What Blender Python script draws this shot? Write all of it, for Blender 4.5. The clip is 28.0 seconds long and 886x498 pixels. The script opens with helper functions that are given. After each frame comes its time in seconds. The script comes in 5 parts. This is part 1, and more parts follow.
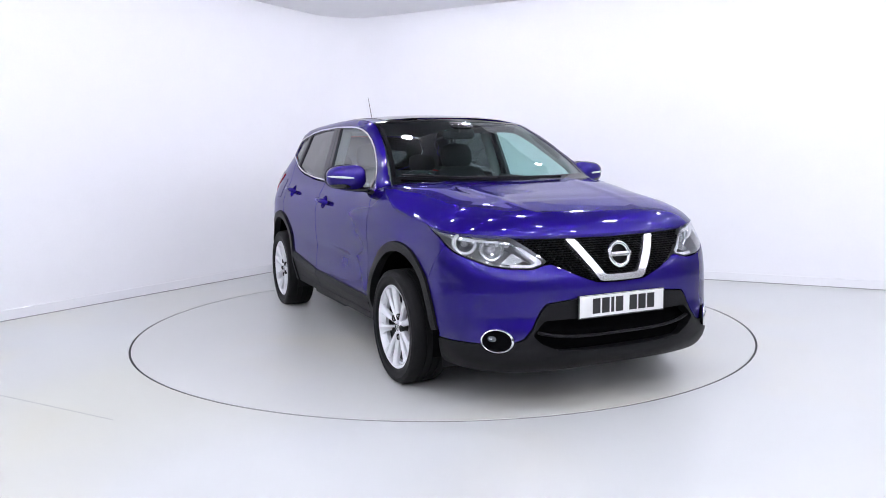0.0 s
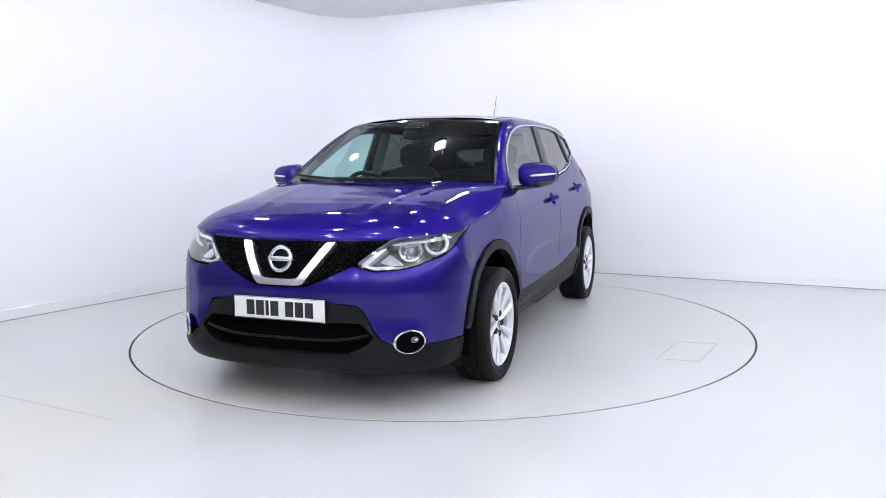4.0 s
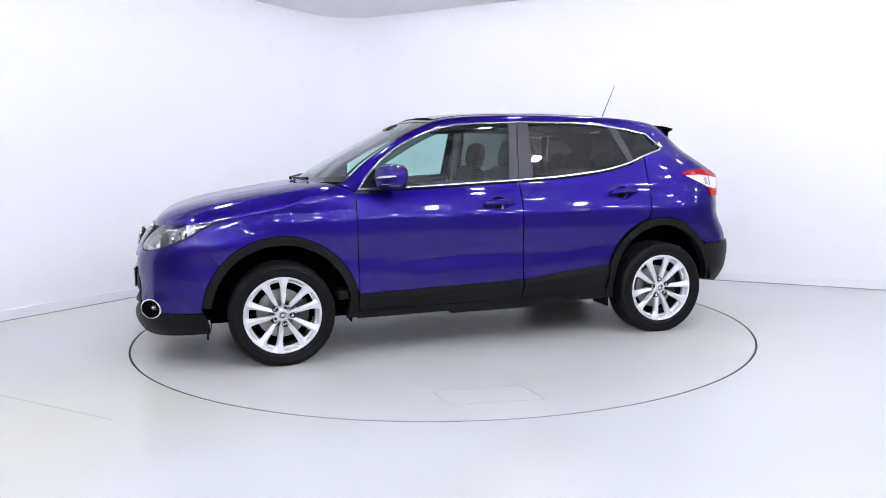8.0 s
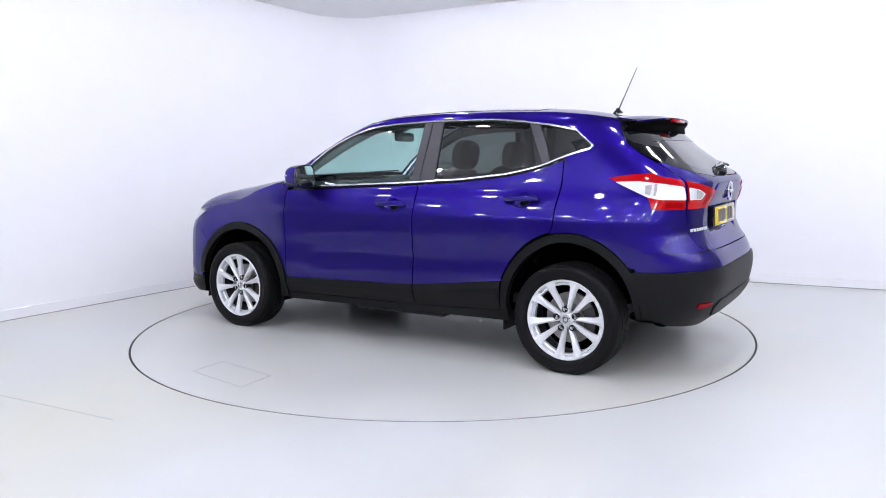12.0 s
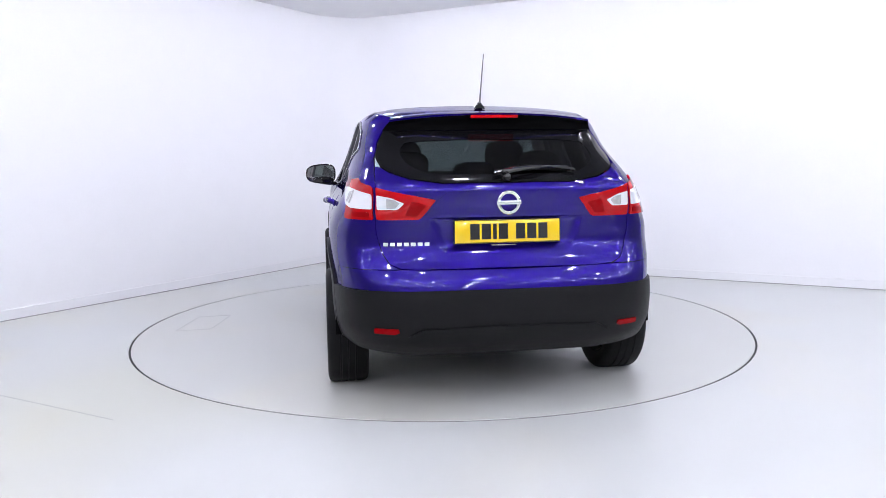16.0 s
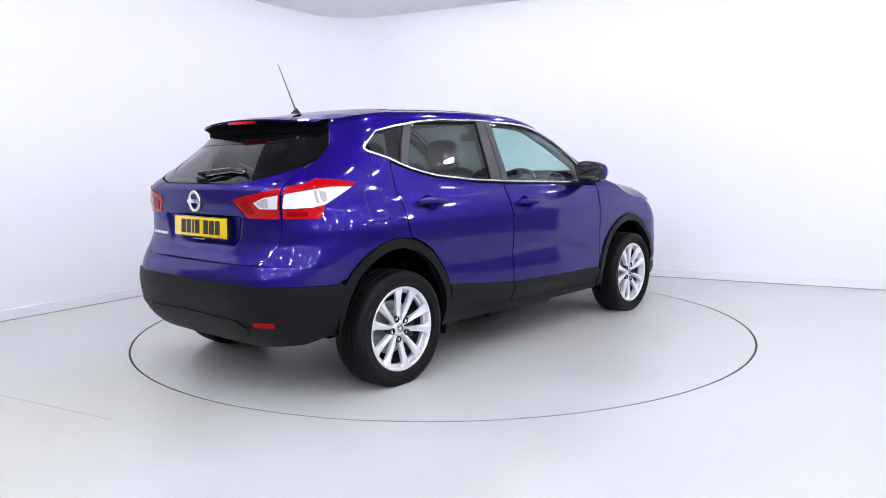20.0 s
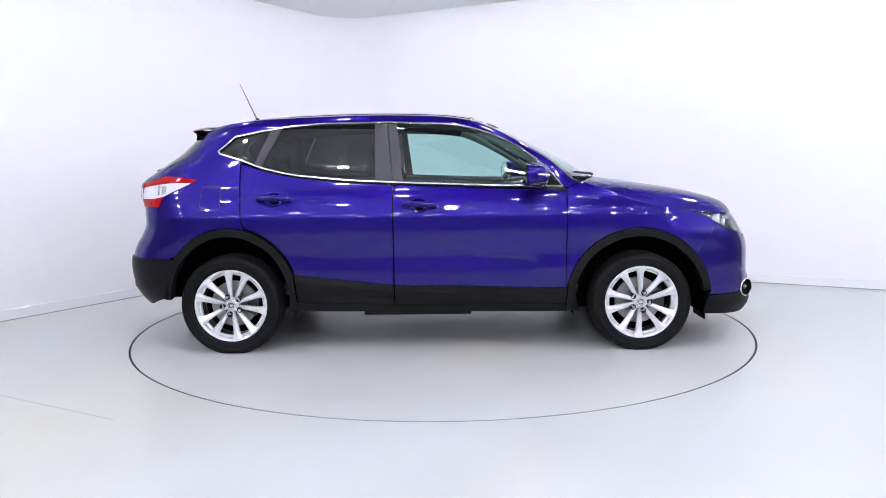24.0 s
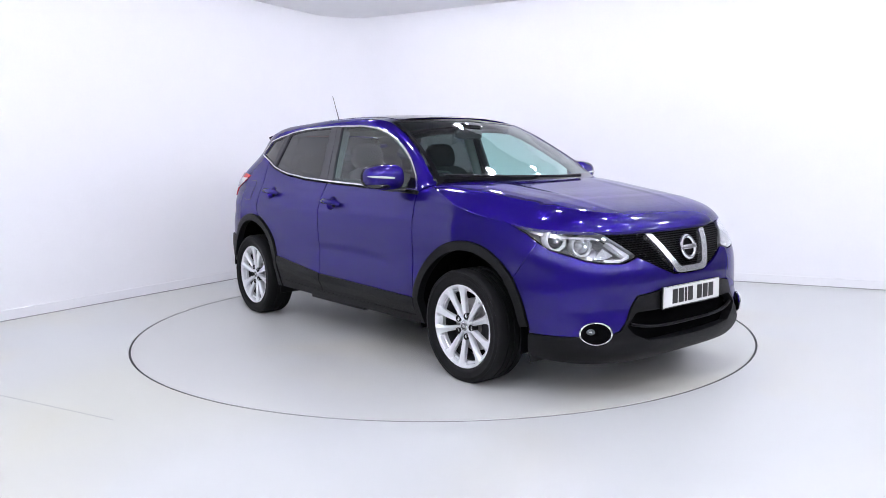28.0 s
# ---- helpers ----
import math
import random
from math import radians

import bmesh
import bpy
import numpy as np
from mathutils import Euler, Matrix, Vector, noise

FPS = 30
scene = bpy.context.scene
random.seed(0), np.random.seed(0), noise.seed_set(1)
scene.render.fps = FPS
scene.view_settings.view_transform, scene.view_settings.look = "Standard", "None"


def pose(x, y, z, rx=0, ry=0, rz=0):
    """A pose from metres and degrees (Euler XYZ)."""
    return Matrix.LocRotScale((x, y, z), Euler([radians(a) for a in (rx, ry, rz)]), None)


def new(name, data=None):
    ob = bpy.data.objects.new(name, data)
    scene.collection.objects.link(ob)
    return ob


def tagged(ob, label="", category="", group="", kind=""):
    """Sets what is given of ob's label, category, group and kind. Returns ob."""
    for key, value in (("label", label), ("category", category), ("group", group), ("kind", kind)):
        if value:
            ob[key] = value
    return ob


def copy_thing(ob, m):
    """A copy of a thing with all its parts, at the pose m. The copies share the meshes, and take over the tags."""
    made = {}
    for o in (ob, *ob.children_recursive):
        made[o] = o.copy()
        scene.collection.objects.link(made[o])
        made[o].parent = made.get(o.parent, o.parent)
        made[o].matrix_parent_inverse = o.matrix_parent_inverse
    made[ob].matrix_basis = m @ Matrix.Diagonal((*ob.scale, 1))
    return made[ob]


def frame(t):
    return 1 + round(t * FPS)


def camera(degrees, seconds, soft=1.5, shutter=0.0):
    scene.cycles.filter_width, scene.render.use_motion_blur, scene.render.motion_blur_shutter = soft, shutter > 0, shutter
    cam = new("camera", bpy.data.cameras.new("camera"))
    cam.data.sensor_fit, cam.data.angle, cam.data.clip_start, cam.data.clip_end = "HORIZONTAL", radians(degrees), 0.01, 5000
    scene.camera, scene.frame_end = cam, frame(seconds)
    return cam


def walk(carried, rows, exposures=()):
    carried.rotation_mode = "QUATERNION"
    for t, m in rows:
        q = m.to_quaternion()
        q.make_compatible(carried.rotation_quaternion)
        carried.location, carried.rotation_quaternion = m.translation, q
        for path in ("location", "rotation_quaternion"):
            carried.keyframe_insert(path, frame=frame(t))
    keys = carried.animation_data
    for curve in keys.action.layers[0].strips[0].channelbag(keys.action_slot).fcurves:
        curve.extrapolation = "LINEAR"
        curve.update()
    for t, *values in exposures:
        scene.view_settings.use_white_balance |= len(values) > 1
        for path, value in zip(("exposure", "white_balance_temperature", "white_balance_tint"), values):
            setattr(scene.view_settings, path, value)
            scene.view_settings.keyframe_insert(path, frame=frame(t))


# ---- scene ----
# ===================== camera =====================
SECONDS = 28.0
cam = camera(60.78, SECONDS, soft=0.9)
EYE = pose(0, -5.700, 1.238, 90 -6.77, 0, -0.08) @ pose(0, 0, 0, 0, 0, -0.69)
walk(cam, [(0, EYE), (SECONDS, EYE)])

# heading of the turntable at each second, degrees
TURN = [(0.0, -64.5), (0.5, -68.17), (1.0, -73.84), (1.5, -79.88), (2.0, -86.37), (3.0, -99.01), (4.0, -111.58), (4.5, -117.83), (6.5, -143.82), (7.0, -150.18), (8.0, -162.53), (9.0, -174.94), (10.0, -187.39), (11.0, -199.85), (12.0, -212.23), (12.5, -218.36), (14.5, -242.82), (15.0, -249.14), (16.0, -261.6), (17.0, -274.1), (18.0, -286.6), (19.0, -299.0), (20.0, -311.36), (21.0, -323.43), (21.5, -329.5), (23.5, -354.13), (24.0, -360.42), (25.0, -373.08), (26.0, -385.69), (27.0, -398.2), (28.0, -410.73)]

# ===================== light =====================
world = bpy.data.worlds.new("studio_world")
scene.world = world
world.use_nodes = True
world.node_tree.nodes["Background"].inputs[0].default_value = (0.9, 0.93, 1.0, 1)
world.node_tree.nodes["Background"].inputs[1].default_value = 0.05
LAMP_POWER = 145.0
scene.view_settings.exposure = 0.0


# ===================== materials =====================
def material(name, color, rough=0.5, metal=0.0, coat=0.0, bump=0.0, scale=40.0, vary=0.0, trans=0.0, ior=1.5, emit=0.0, detail=4.0, spec=0.5):
    m = bpy.data.materials.new(name)
    m.use_nodes = True
    nt = m.node_tree
    b = nt.nodes["Principled BSDF"]
    b.inputs["Base Color"].default_value = (*color, 1)
    b.inputs["Roughness"].default_value = rough
    b.inputs["Metallic"].default_value = metal
    b.inputs["Coat Weight"].default_value = coat
    b.inputs["Coat Roughness"].default_value = 0.03
    b.inputs["Transmission Weight"].default_value = trans
    b.inputs["IOR"].default_value = ior
    b.inputs["Specular IOR Level"].default_value = spec
    if emit:
        b.inputs["Emission Color"].default_value = (*color, 1)
        b.inputs["Emission Strength"].default_value = emit
    if bump or vary:
        co = nt.nodes.new("ShaderNodeTexCoord")
        n = nt.nodes.new("ShaderNodeTexNoise")
        n.inputs["Scale"].default_value = scale
        n.inputs["Detail"].default_value = detail
        nt.links.new(co.outputs["Object"], n.inputs["Vector"])
        if bump:
            bp = nt.nodes.new("ShaderNodeBump")
            bp.inputs["Strength"].default_value = bump
            bp.inputs["Distance"].default_value = 0.002
            nt.links.new(n.outputs["Fac"], bp.inputs["Height"])
            nt.links.new(bp.outputs["Normal"], b.inputs["Normal"])
        if vary:
            big = nt.nodes.new("ShaderNodeTexNoise")
            big.inputs["Scale"].default_value = scale / 12
            big.inputs["Detail"].default_value = 3
            nt.links.new(co.outputs["Object"], big.inputs["Vector"])
            add = nt.nodes.new("ShaderNodeMath")
            add.operation = "ADD"
            nt.links.new(n.outputs["Fac"], add.inputs[0])
            nt.links.new(big.outputs["Fac"], add.inputs[1])
            r = nt.nodes.new("ShaderNodeMapRange")
            r.inputs["From Min"].default_value, r.inputs["From Max"].default_value = 0.6, 1.4
            r.inputs["To Min"].default_value, r.inputs["To Max"].default_value = 1 - vary, 1 + vary
            nt.links.new(add.outputs[0], r.inputs["Value"])
            mx = nt.nodes.new("ShaderNodeMix")
            mx.data_type, mx.blend_type = "RGBA", "MULTIPLY"
            mx.inputs["Factor"].default_value = 1
            mx.inputs[6].default_value = (*color, 1)
            nt.links.new(r.outputs[0], mx.inputs[7])
            nt.links.new(mx.outputs[2], b.inputs["Base Color"])
    return m


def glass_material(name, tint, rough=0.0):
    """Thin pane: straight-through tint under a mirror-like surface reflection."""
    m = bpy.data.materials.new(name)
    m.use_nodes = True
    nt = m.node_tree
    nt.nodes.remove(nt.nodes["Principled BSDF"])
    out = nt.nodes["Material Output"]
    t = nt.nodes.new("ShaderNodeBsdfTransparent")
    t.inputs[0].default_value = (*tint, 1)
    gl = nt.nodes.new("ShaderNodeBsdfGlossy")
    gl.inputs["Color"].default_value = (1, 1, 1, 1)
    gl.inputs["Roughness"].default_value = rough
    lw = nt.nodes.new("ShaderNodeLayerWeight")
    lw.inputs["Blend"].default_value = 0.5
    pw = nt.nodes.new("ShaderNodeMath")
    pw.operation = "POWER"
    pw.inputs[1].default_value = 5
    nt.links.new(lw.outputs["Facing"], pw.inputs[0])
    fr = nt.nodes.new("ShaderNodeMapRange")
    fr.inputs["To Min"].default_value, fr.inputs["To Max"].default_value = 0.08, 1.0
    nt.links.new(pw.outputs[0], fr.inputs["Value"])
    mx = nt.nodes.new("ShaderNodeMixShader")
    nt.links.new(fr.outputs[0], mx.inputs[0])
    nt.links.new(t.outputs[0], mx.inputs[1])
    nt.links.new(gl.outputs[0], mx.inputs[2])
    nt.links.new(mx.outputs[0], out.inputs[0])
    return m


def car_paint(name, base, flake):
    """Pigment and metal flakes under a clear lacquer."""
    m = bpy.data.materials.new(name)
    m.use_nodes = True
    nt = m.node_tree
    nt.nodes.remove(nt.nodes["Principled BSDF"])
    d = nt.nodes.new("ShaderNodeBsdfDiffuse")
    d.inputs["Color"].default_value = (*base, 1)
    g = nt.nodes.new("ShaderNodeBsdfGlossy")
    g.inputs["Color"].default_value = (*flake, 1)
    g.inputs["Roughness"].default_value = 0.40
    mx = nt.nodes.new("ShaderNodeMixShader")
    mx.inputs[0].default_value = 0.62
    nt.links.new(d.outputs[0], mx.inputs[1])
    nt.links.new(g.outputs[0], mx.inputs[2])
    # orange peel in the lacquer
    co = nt.nodes.new("ShaderNodeTexCoord")
    n = nt.nodes.new("ShaderNodeTexNoise")
    n.inputs["Scale"].default_value, n.inputs["Detail"].default_value = 90, 2
    nt.links.new(co.outputs["Object"], n.inputs["Vector"])
    bp = nt.nodes.new("ShaderNodeBump")
    bp.inputs["Strength"].default_value, bp.inputs["Distance"].default_value = 0.03, 0.001
    nt.links.new(n.outputs["Fac"], bp.inputs["Height"])
    c = nt.nodes.new("ShaderNodeBsdfGlossy")
    c.inputs["Roughness"].default_value = 0.02
    nt.links.new(bp.outputs["Normal"], c.inputs["Normal"])
    f = nt.nodes.new("ShaderNodeFresnel")
    f.inputs["IOR"].default_value = 1.51
    top = nt.nodes.new("ShaderNodeMixShader")
    nt.links.new(f.outputs[0], top.inputs[0])
    nt.links.new(mx.outputs[0], top.inputs[1])
    nt.links.new(c.outputs[0], top.inputs[2])
    nt.links.new(top.outputs[0], nt.nodes["Material Output"].inputs[0])
    return m


def floor_material(name, color, worn=None):
    """Pale grey safety vinyl: fine light and dark flecks, faint scuffs, satin sheen."""
    m = material(name, color, rough=0.42, spec=0.4)
    nt = m.node_tree
    b = nt.nodes["Principled BSDF"]
    co = nt.nodes.new("ShaderNodeTexCoord")
    fleck = nt.nodes.new("ShaderNodeTexNoise")
    fleck.inputs["Scale"].default_value, fleck.inputs["Detail"].default_value = 190, 3
    scuff = nt.nodes.new("ShaderNodeTexNoise")
    scuff.inputs["Scale"].default_value, scuff.inputs["Detail"].default_value = 1.3, 6
    nt.links.new(co.outputs["Object"], fleck.inputs["Vector"])
    nt.links.new(co.outputs["Object"], scuff.inputs["Vector"])
    r1 = nt.nodes.new("ShaderNodeMapRange")
    r1.inputs["From Min"].default_value, r1.inputs["From Max"].default_value = 0.3, 0.7
    r1.inputs["To Min"].default_value, r1.inputs["To Max"].default_value = 0.68, 1.26
    r2 = nt.nodes.new("ShaderNodeMapRange")
    r2.inputs["From Min"].default_value, r2.inputs["From Max"].default_value = 0.3, 0.7
    r2.inputs["To Min"].default_value, r2.inputs["To Max"].default_value = 0.94, 1.03
    nt.links.new(fleck.outputs["Fac"], r1.inputs["Value"])
    nt.links.new(scuff.outputs["Fac"], r2.inputs["Value"])
    mul = nt.nodes.new("ShaderNodeMath")
    mul.operation = "MULTIPLY"
    nt.links.new(r1.outputs[0], mul.inputs[0])
    nt.links.new(r2.outputs[0], mul.inputs[1])
    mx = nt.nodes.new("ShaderNodeMix")
    mx.data_type, mx.blend_type = "RGBA", "MULTIPLY"
    mx.inputs["Factor"].default_value = 1
    mx.inputs[6].default_value = (*color, 1)
    nt.links.new(mul.outputs[0], mx.inputs[7])
    # faint yellowed scuffs with soft outlines
    stain = nt.nodes.new("ShaderNodeTexNoise")
    stain.inputs["Scale"].default_value, stain.inputs["Detail"].default_value = 0.75, 5
    stain.inputs["Distortion"].default_value = 0.6
    nt.links.new(co.outputs["Object"], stain.inputs["Vector"])
    r3 = nt.nodes.new("ShaderNodeMapRange")
    r3.inputs["From Min"].default_value, r3.inputs["From Max"].default_value = 0.50, 0.68
    r3.inputs["To Max"].default_value = 0.8
    nt.links.new(stain.outputs["Fac"], r3.inputs["Value"])
    mw = nt.nodes.new("ShaderNodeMix")
    mw.data_type, mw.blend_type = "RGBA", "MULTIPLY"
    mw.inputs[7].default_value = (1.0, 0.965, 0.89, 1)
    nt.links.new(r3.outputs[0], mw.inputs["Factor"])
    nt.links.new(mx.outputs[2], mw.inputs[6])
    last = mw.outputs[2]
    if worn:
        # one large trodden, yellowed patch with a ragged outline
        d = nt.nodes.new("ShaderNodeVectorMath")
        d.operation = "DISTANCE"
        d.inputs[1].default_value = (*worn, 0)
        nt.links.new(co.outputs["Object"], d.inputs[0])
        add = nt.nodes.new("ShaderNodeMath")
        add.operation = "MULTIPLY_ADD"
        add.inputs[1].default_value = -1.8
        nt.links.new(stain.outputs["Fac"], add.inputs[0])
        nt.links.new(d.outputs["Value"], add.inputs[2])
        r4 = nt.nodes.new("ShaderNodeMapRange")
        r4.interpolation_type = "SMOOTHSTEP"
        r4.inputs["From Min"].default_value, r4.inputs["From Max"].default_value = -0.6, 0.75
        r4.inputs["To Min"].default_value, r4.inputs["To Max"].default_value = 1, 0
        nt.links.new(add.outputs[0], r4.inputs["Value"])
        mp = nt.nodes.new("ShaderNodeMix")
        mp.data_type, mp.blend_type = "RGBA", "MULTIPLY"
        mp.inputs[7].default_value = (0.955, 0.945, 0.86, 1)
        nt.links.new(r4.outputs[0], mp.inputs["Factor"])
        nt.links.new(last, mp.inputs[6])
        last = mp.outputs[2]
    nt.links.new(last, b.inputs["Base Color"])
    rr = nt.nodes.new("ShaderNodeMapRange")
    rr.inputs["To Min"].default_value, rr.inputs["To Max"].default_value = 0.24, 0.40
    nt.links.new(scuff.outputs["Fac"], rr.inputs["Value"])
    nt.links.new(rr.outputs[0], b.inputs["Roughness"])
    bp = nt.nodes.new("ShaderNodeBump")
    bp.inputs["Strength"].default_value, bp.inputs["Distance"].default_value = 0.10, 0.001
    nt.links.new(fleck.outputs["Fac"], bp.inputs["Height"])
    nt.links.new(bp.outputs["Normal"], b.inputs["Normal"])
    return m


WALL = material("white_wall_paint", (0.88, 0.88, 0.89), rough=0.75, bump=0.05, scale=60, vary=0.012)
CEIL = material("pale_grey_ceiling_paint", (0.85, 0.85, 0.86), rough=0.85, bump=0.05, scale=60, vary=0.012)
SKIRT = material("white_gloss_skirting", (0.86, 0.86, 0.87), rough=0.4, vary=0.015, scale=30)
FLOOR = floor_material("grey_speckled_vinyl", (0.592, 0.606, 0.592), worn=(-1.70, -1.70))
DISC = floor_material("grey_turntable_vinyl", (0.580, 0.588, 0.562))
LINE = material("dark_gap", (0.03, 0.03, 0.03), rough=0.8)
SEAM = material("dark_vinyl_weld", (0.34, 0.34, 0.33), rough=0.6, vary=0.3, scale=60)
PALE = material("pale_tape_residue", (0.40, 0.40, 0.39), rough=0.5, vary=0.2, scale=80)
LED = material("led_diffuser", (0.96, 0.965, 1.12), emit=LAMP_POWER)
# for the added panel overhead: dark, so the car's paint reflects less white
DARKPANEL = material("dark_reflection_panel", (0.16, 0.16, 0.165), rough=0.85, bump=0.05, scale=60, vary=0.03)
# grey chosen only to dim what the car reflects from unseen walls
BACKWALL = material("dim_unseen_wall", (0.21, 0.21, 0.215), rough=0.8, bump=0.05, scale=60, vary=0.03)
WHITEM = material("white_enamel", (0.8, 0.8, 0.8), rough=0.4)

PAINT = car_paint("blue_violet_metallic_paint", (0.0046, 0.0017, 0.048), (0.020, 0.0057, 0.268))
CLAD = material("black_textured_plastic", (0.0055, 0.0055, 0.0062), rough=0.45, bump=0.3, scale=700, vary=0.1, spec=0.17)
GLOSSBLACK = material("gloss_black_plastic", (0.008, 0.008, 0.009), rough=0.12, coat=0.5)
DARK = material("dark_underbody", (0.0022, 0.0022, 0.0025), rough=0.9, vary=0.2, scale=30, spec=0.03)
CHROME = material("polished_chrome", (0.82, 0.83, 0.85), rough=0.08, metal=1.0)
SATIN = material("satin_aluminium_trim", (0.74, 0.74, 0.76), rough=0.25, metal=1.0)
ALLOY = material("silver_alloy_paint", (0.84, 0.85, 0.87), rough=0.32, metal=0.45, coat=0.5)
BARREL = material("dark_grey_barrel", (0.05, 0.05, 0.052), rough=0.45, metal=0.4)
STEEL = material("brake_disc_steel", (0.42, 0.41, 0.40), rough=0.45, metal=1.0, vary=0.15, scale=60)
RUBBER = material("black_tyre_rubber", (0.006, 0.006, 0.0065), rough=0.55, bump=0.2, scale=300, vary=0.12, spec=0.15)
REDLENS = material("red_lamp_lens", (0.42, 0.0012, 0.004), rough=0.05, spec=0.35, vary=0.08, scale=60)
CLEARLENS = material("white_lamp_lens", (0.72, 0.72, 0.74), rough=0.12, coat=1.0)
TAILCLEAR = material("clear_ribbed_lamp_section", (0.74, 0.74, 0.76), rough=0.14, coat=0.8, bump=0.25, scale=45, vary=0.05)
WINDOW = glass_material("green_tinted_glass", (0.66, 0.87, 0.83))
PRIVACY = glass_material("dark_privacy_glass", (0.13, 0.14, 0.14))
TAILGLASS = glass_material("deep_privacy_glass", (0.075, 0.08, 0.083))
COVER = glass_material("clear_lamp_cover", (0.94, 0.95, 0.96))
MIRROR = material("mirror_glass", (0.9, 0.9, 0.92), rough=0.01, metal=1.0)
PLATEW = material("white_plate_acrylic", (0.80, 0.80, 0.78), rough=0.15, coat=0.6)
PLATEY = material("yellow_plate_acrylic", (0.85, 0.58, 0.01), rough=0.15, coat=0.6)
CLOTH = material("charcoal_seat_cloth", (0.013, 0.013, 0.014), rough=0.9, bump=0.4, scale=500, vary=0.15)
DASH = material("dark_soft_dashboard", (0.025, 0.025, 0.027), rough=0.7, bump=0.2, scale=400)
BEIGE = material("pale_grey_headlining", (0.15, 0.15, 0.145), rough=0.9, bump=0.1, scale=400)
TRIM = material("grey_pillar_trim", (0.20, 0.205, 0.20), rough=0.8)
FRIT = material("black_glass_border", (0.004, 0.004, 0.005), rough=0.06, spec=0.5)
PILLAR = material("grey_black_pillar_film", (0.040, 0.040, 0.047), rough=0.42, coat=0.0)


# ===================== mesh helpers =====================
def mesh_object(name, verts, faces, mat, parent=None, label="", normals=None, smooth=True):
    me = bpy.data.meshes.new(name)
    me.from_pydata([tuple(map(float, v)) for v in verts], [], [tuple(map(int, f)) for f in faces])
    me.materials.append(mat)
    if smooth:
        me.polygons.foreach_set("use_smooth", [True] * len(me.polygons))
    if normals is not None:
        me.normals_split_custom_set_from_vertices([tuple(map(float, n)) for n in normals])
    me.update()
    ob = new(name, me)
    if parent is not None:
        ob.parent = parent
    if label:
        tagged(ob, label)
    return ob


def part(name, bm, mat, parent, label="", smooth_angle=40):
    """Links a bmesh as one mesh object under a thing or a part."""
    bmesh.ops.recalc_face_normals(bm, faces=bm.faces)
    me = bpy.data.meshes.new(name)
    bm.to_mesh(me)
    bm.free()
    me.materials.append(mat)
    if smooth_angle:
        me.polygons.foreach_set("use_smooth", [True] * len(me.polygons))
        me.set_sharp_from_angle(angle=radians(smooth_angle))
    ob = new(name, me)
    ob.parent = parent
    if label:
        tagged(ob, label)
    return ob


def box(size, centre=(0, 0, 0), bevel=0.0, seg=2, rot=None):
    bm = bmesh.new()
    bmesh.ops.create_cube(bm, size=1, matrix=Matrix.Diagonal((*size, 1)))
    if bevel:
        bmesh.ops.bevel(bm, geom=bm.edges[:], offset=bevel, segments=seg, profile=0.5, affect="EDGES")
    m = Matrix.Translation(centre)
    if rot is not None:
        m = m @ rot
    bmesh.ops.transform(bm, matrix=m, verts=bm.verts)
    return bm


def lathe(profile, seg=48, closed=False):
    """Turns (radius, height) pairs round the y axis; height runs along +y."""
    bm = bmesh.new()
    rings = []
    for r, h in profile:
        if r < 1e-6:
            rings.append([bm.verts.new((0, h, 0))])
        else:
            rings.append([bm.verts.new((r * math.cos(2 * math.pi * i / seg), h, r * math.sin(2 * math.pi * i / seg))) for i in range(seg)])
    pairs = list(zip(rings, rings[1:])) + ([(rings[-1], rings[0])] if closed else [])
    for a, b in pairs:
        for i in range(seg):
            j = (i + 1) % seg
            if len(a) == 1 and len(b) == 1:
                continue
            if len(a) == 1:
                bm.faces.new((a[0], b[j], b[i]))
            elif len(b) == 1:
                bm.faces.new((a[i], a[j], b[0]))
            else:
                bm.faces.new((a[i], a[j], b[j], b[i]))
    return bm


def tube(points, radius, seg=8, closed=False, flat=1.0, side=None):
    """A round bar along a line of points; radius may be a list."""
    bm = bmesh.new()
    pts = [Vector(p) for p in points]
    n = len(pts)
    rings = []
    for i, p in enumerate(pts):
        a = pts[(i - 1) % n] if closed or i else pts[0]
        b = pts[(i + 1) % n] if closed or i < n - 1 else pts[-1]
        d = (b - a).normalized()
        up = Vector(side) if side else Vector((0, 0, 1)) if abs(d.z) < 0.9 else Vector((1, 0, 0))
        u = d.cross(up).normalized()
        w = u.cross(d).normalized()
        r = radius[i] if isinstance(radius, (list, tuple)) else radius
        rings.append([bm.verts.new(p + u * (r * math.cos(2 * math.pi * k / seg)) + w * (r * flat * math.sin(2 * math.pi * k / seg))) for k in range(seg)])
    for i in range(n if closed else n - 1):
        a, b = rings[i], rings[(i + 1) % n]
        for k in range(seg):
            bm.faces.new((a[k], a[(k + 1) % seg], b[(k + 1) % seg], b[k]))
    if not closed:
        bm.faces.new(rings[0][::-1])
        bm.faces.new(rings[-1])
    return bm


def move(bm, m):
    bmesh.ops.transform(bm, matrix=m, verts=bm.verts)
    return bm


def join_bm(*bms):
    out = bms[0]
    for b in bms[1:]:
        me = bpy.data.meshes.new("tmp")
        b.to_mesh(me)
        b.free()
        out.from_mesh(me)
        bpy.data.meshes.remove(me)
    return out


# ===================== the studio =====================
RT = 2.229                      # turntable radius
CORNER = Vector((-1.201, 3.894))
DL = Vector((-0.5303, -0.8478)).normalized()     # along the left-hand wall, away from the corner
DR = Vector((0.884, -0.467)).normalized()     # along the other wall
ROUND = 0.55                    # corner radius
HIGH = 2.95


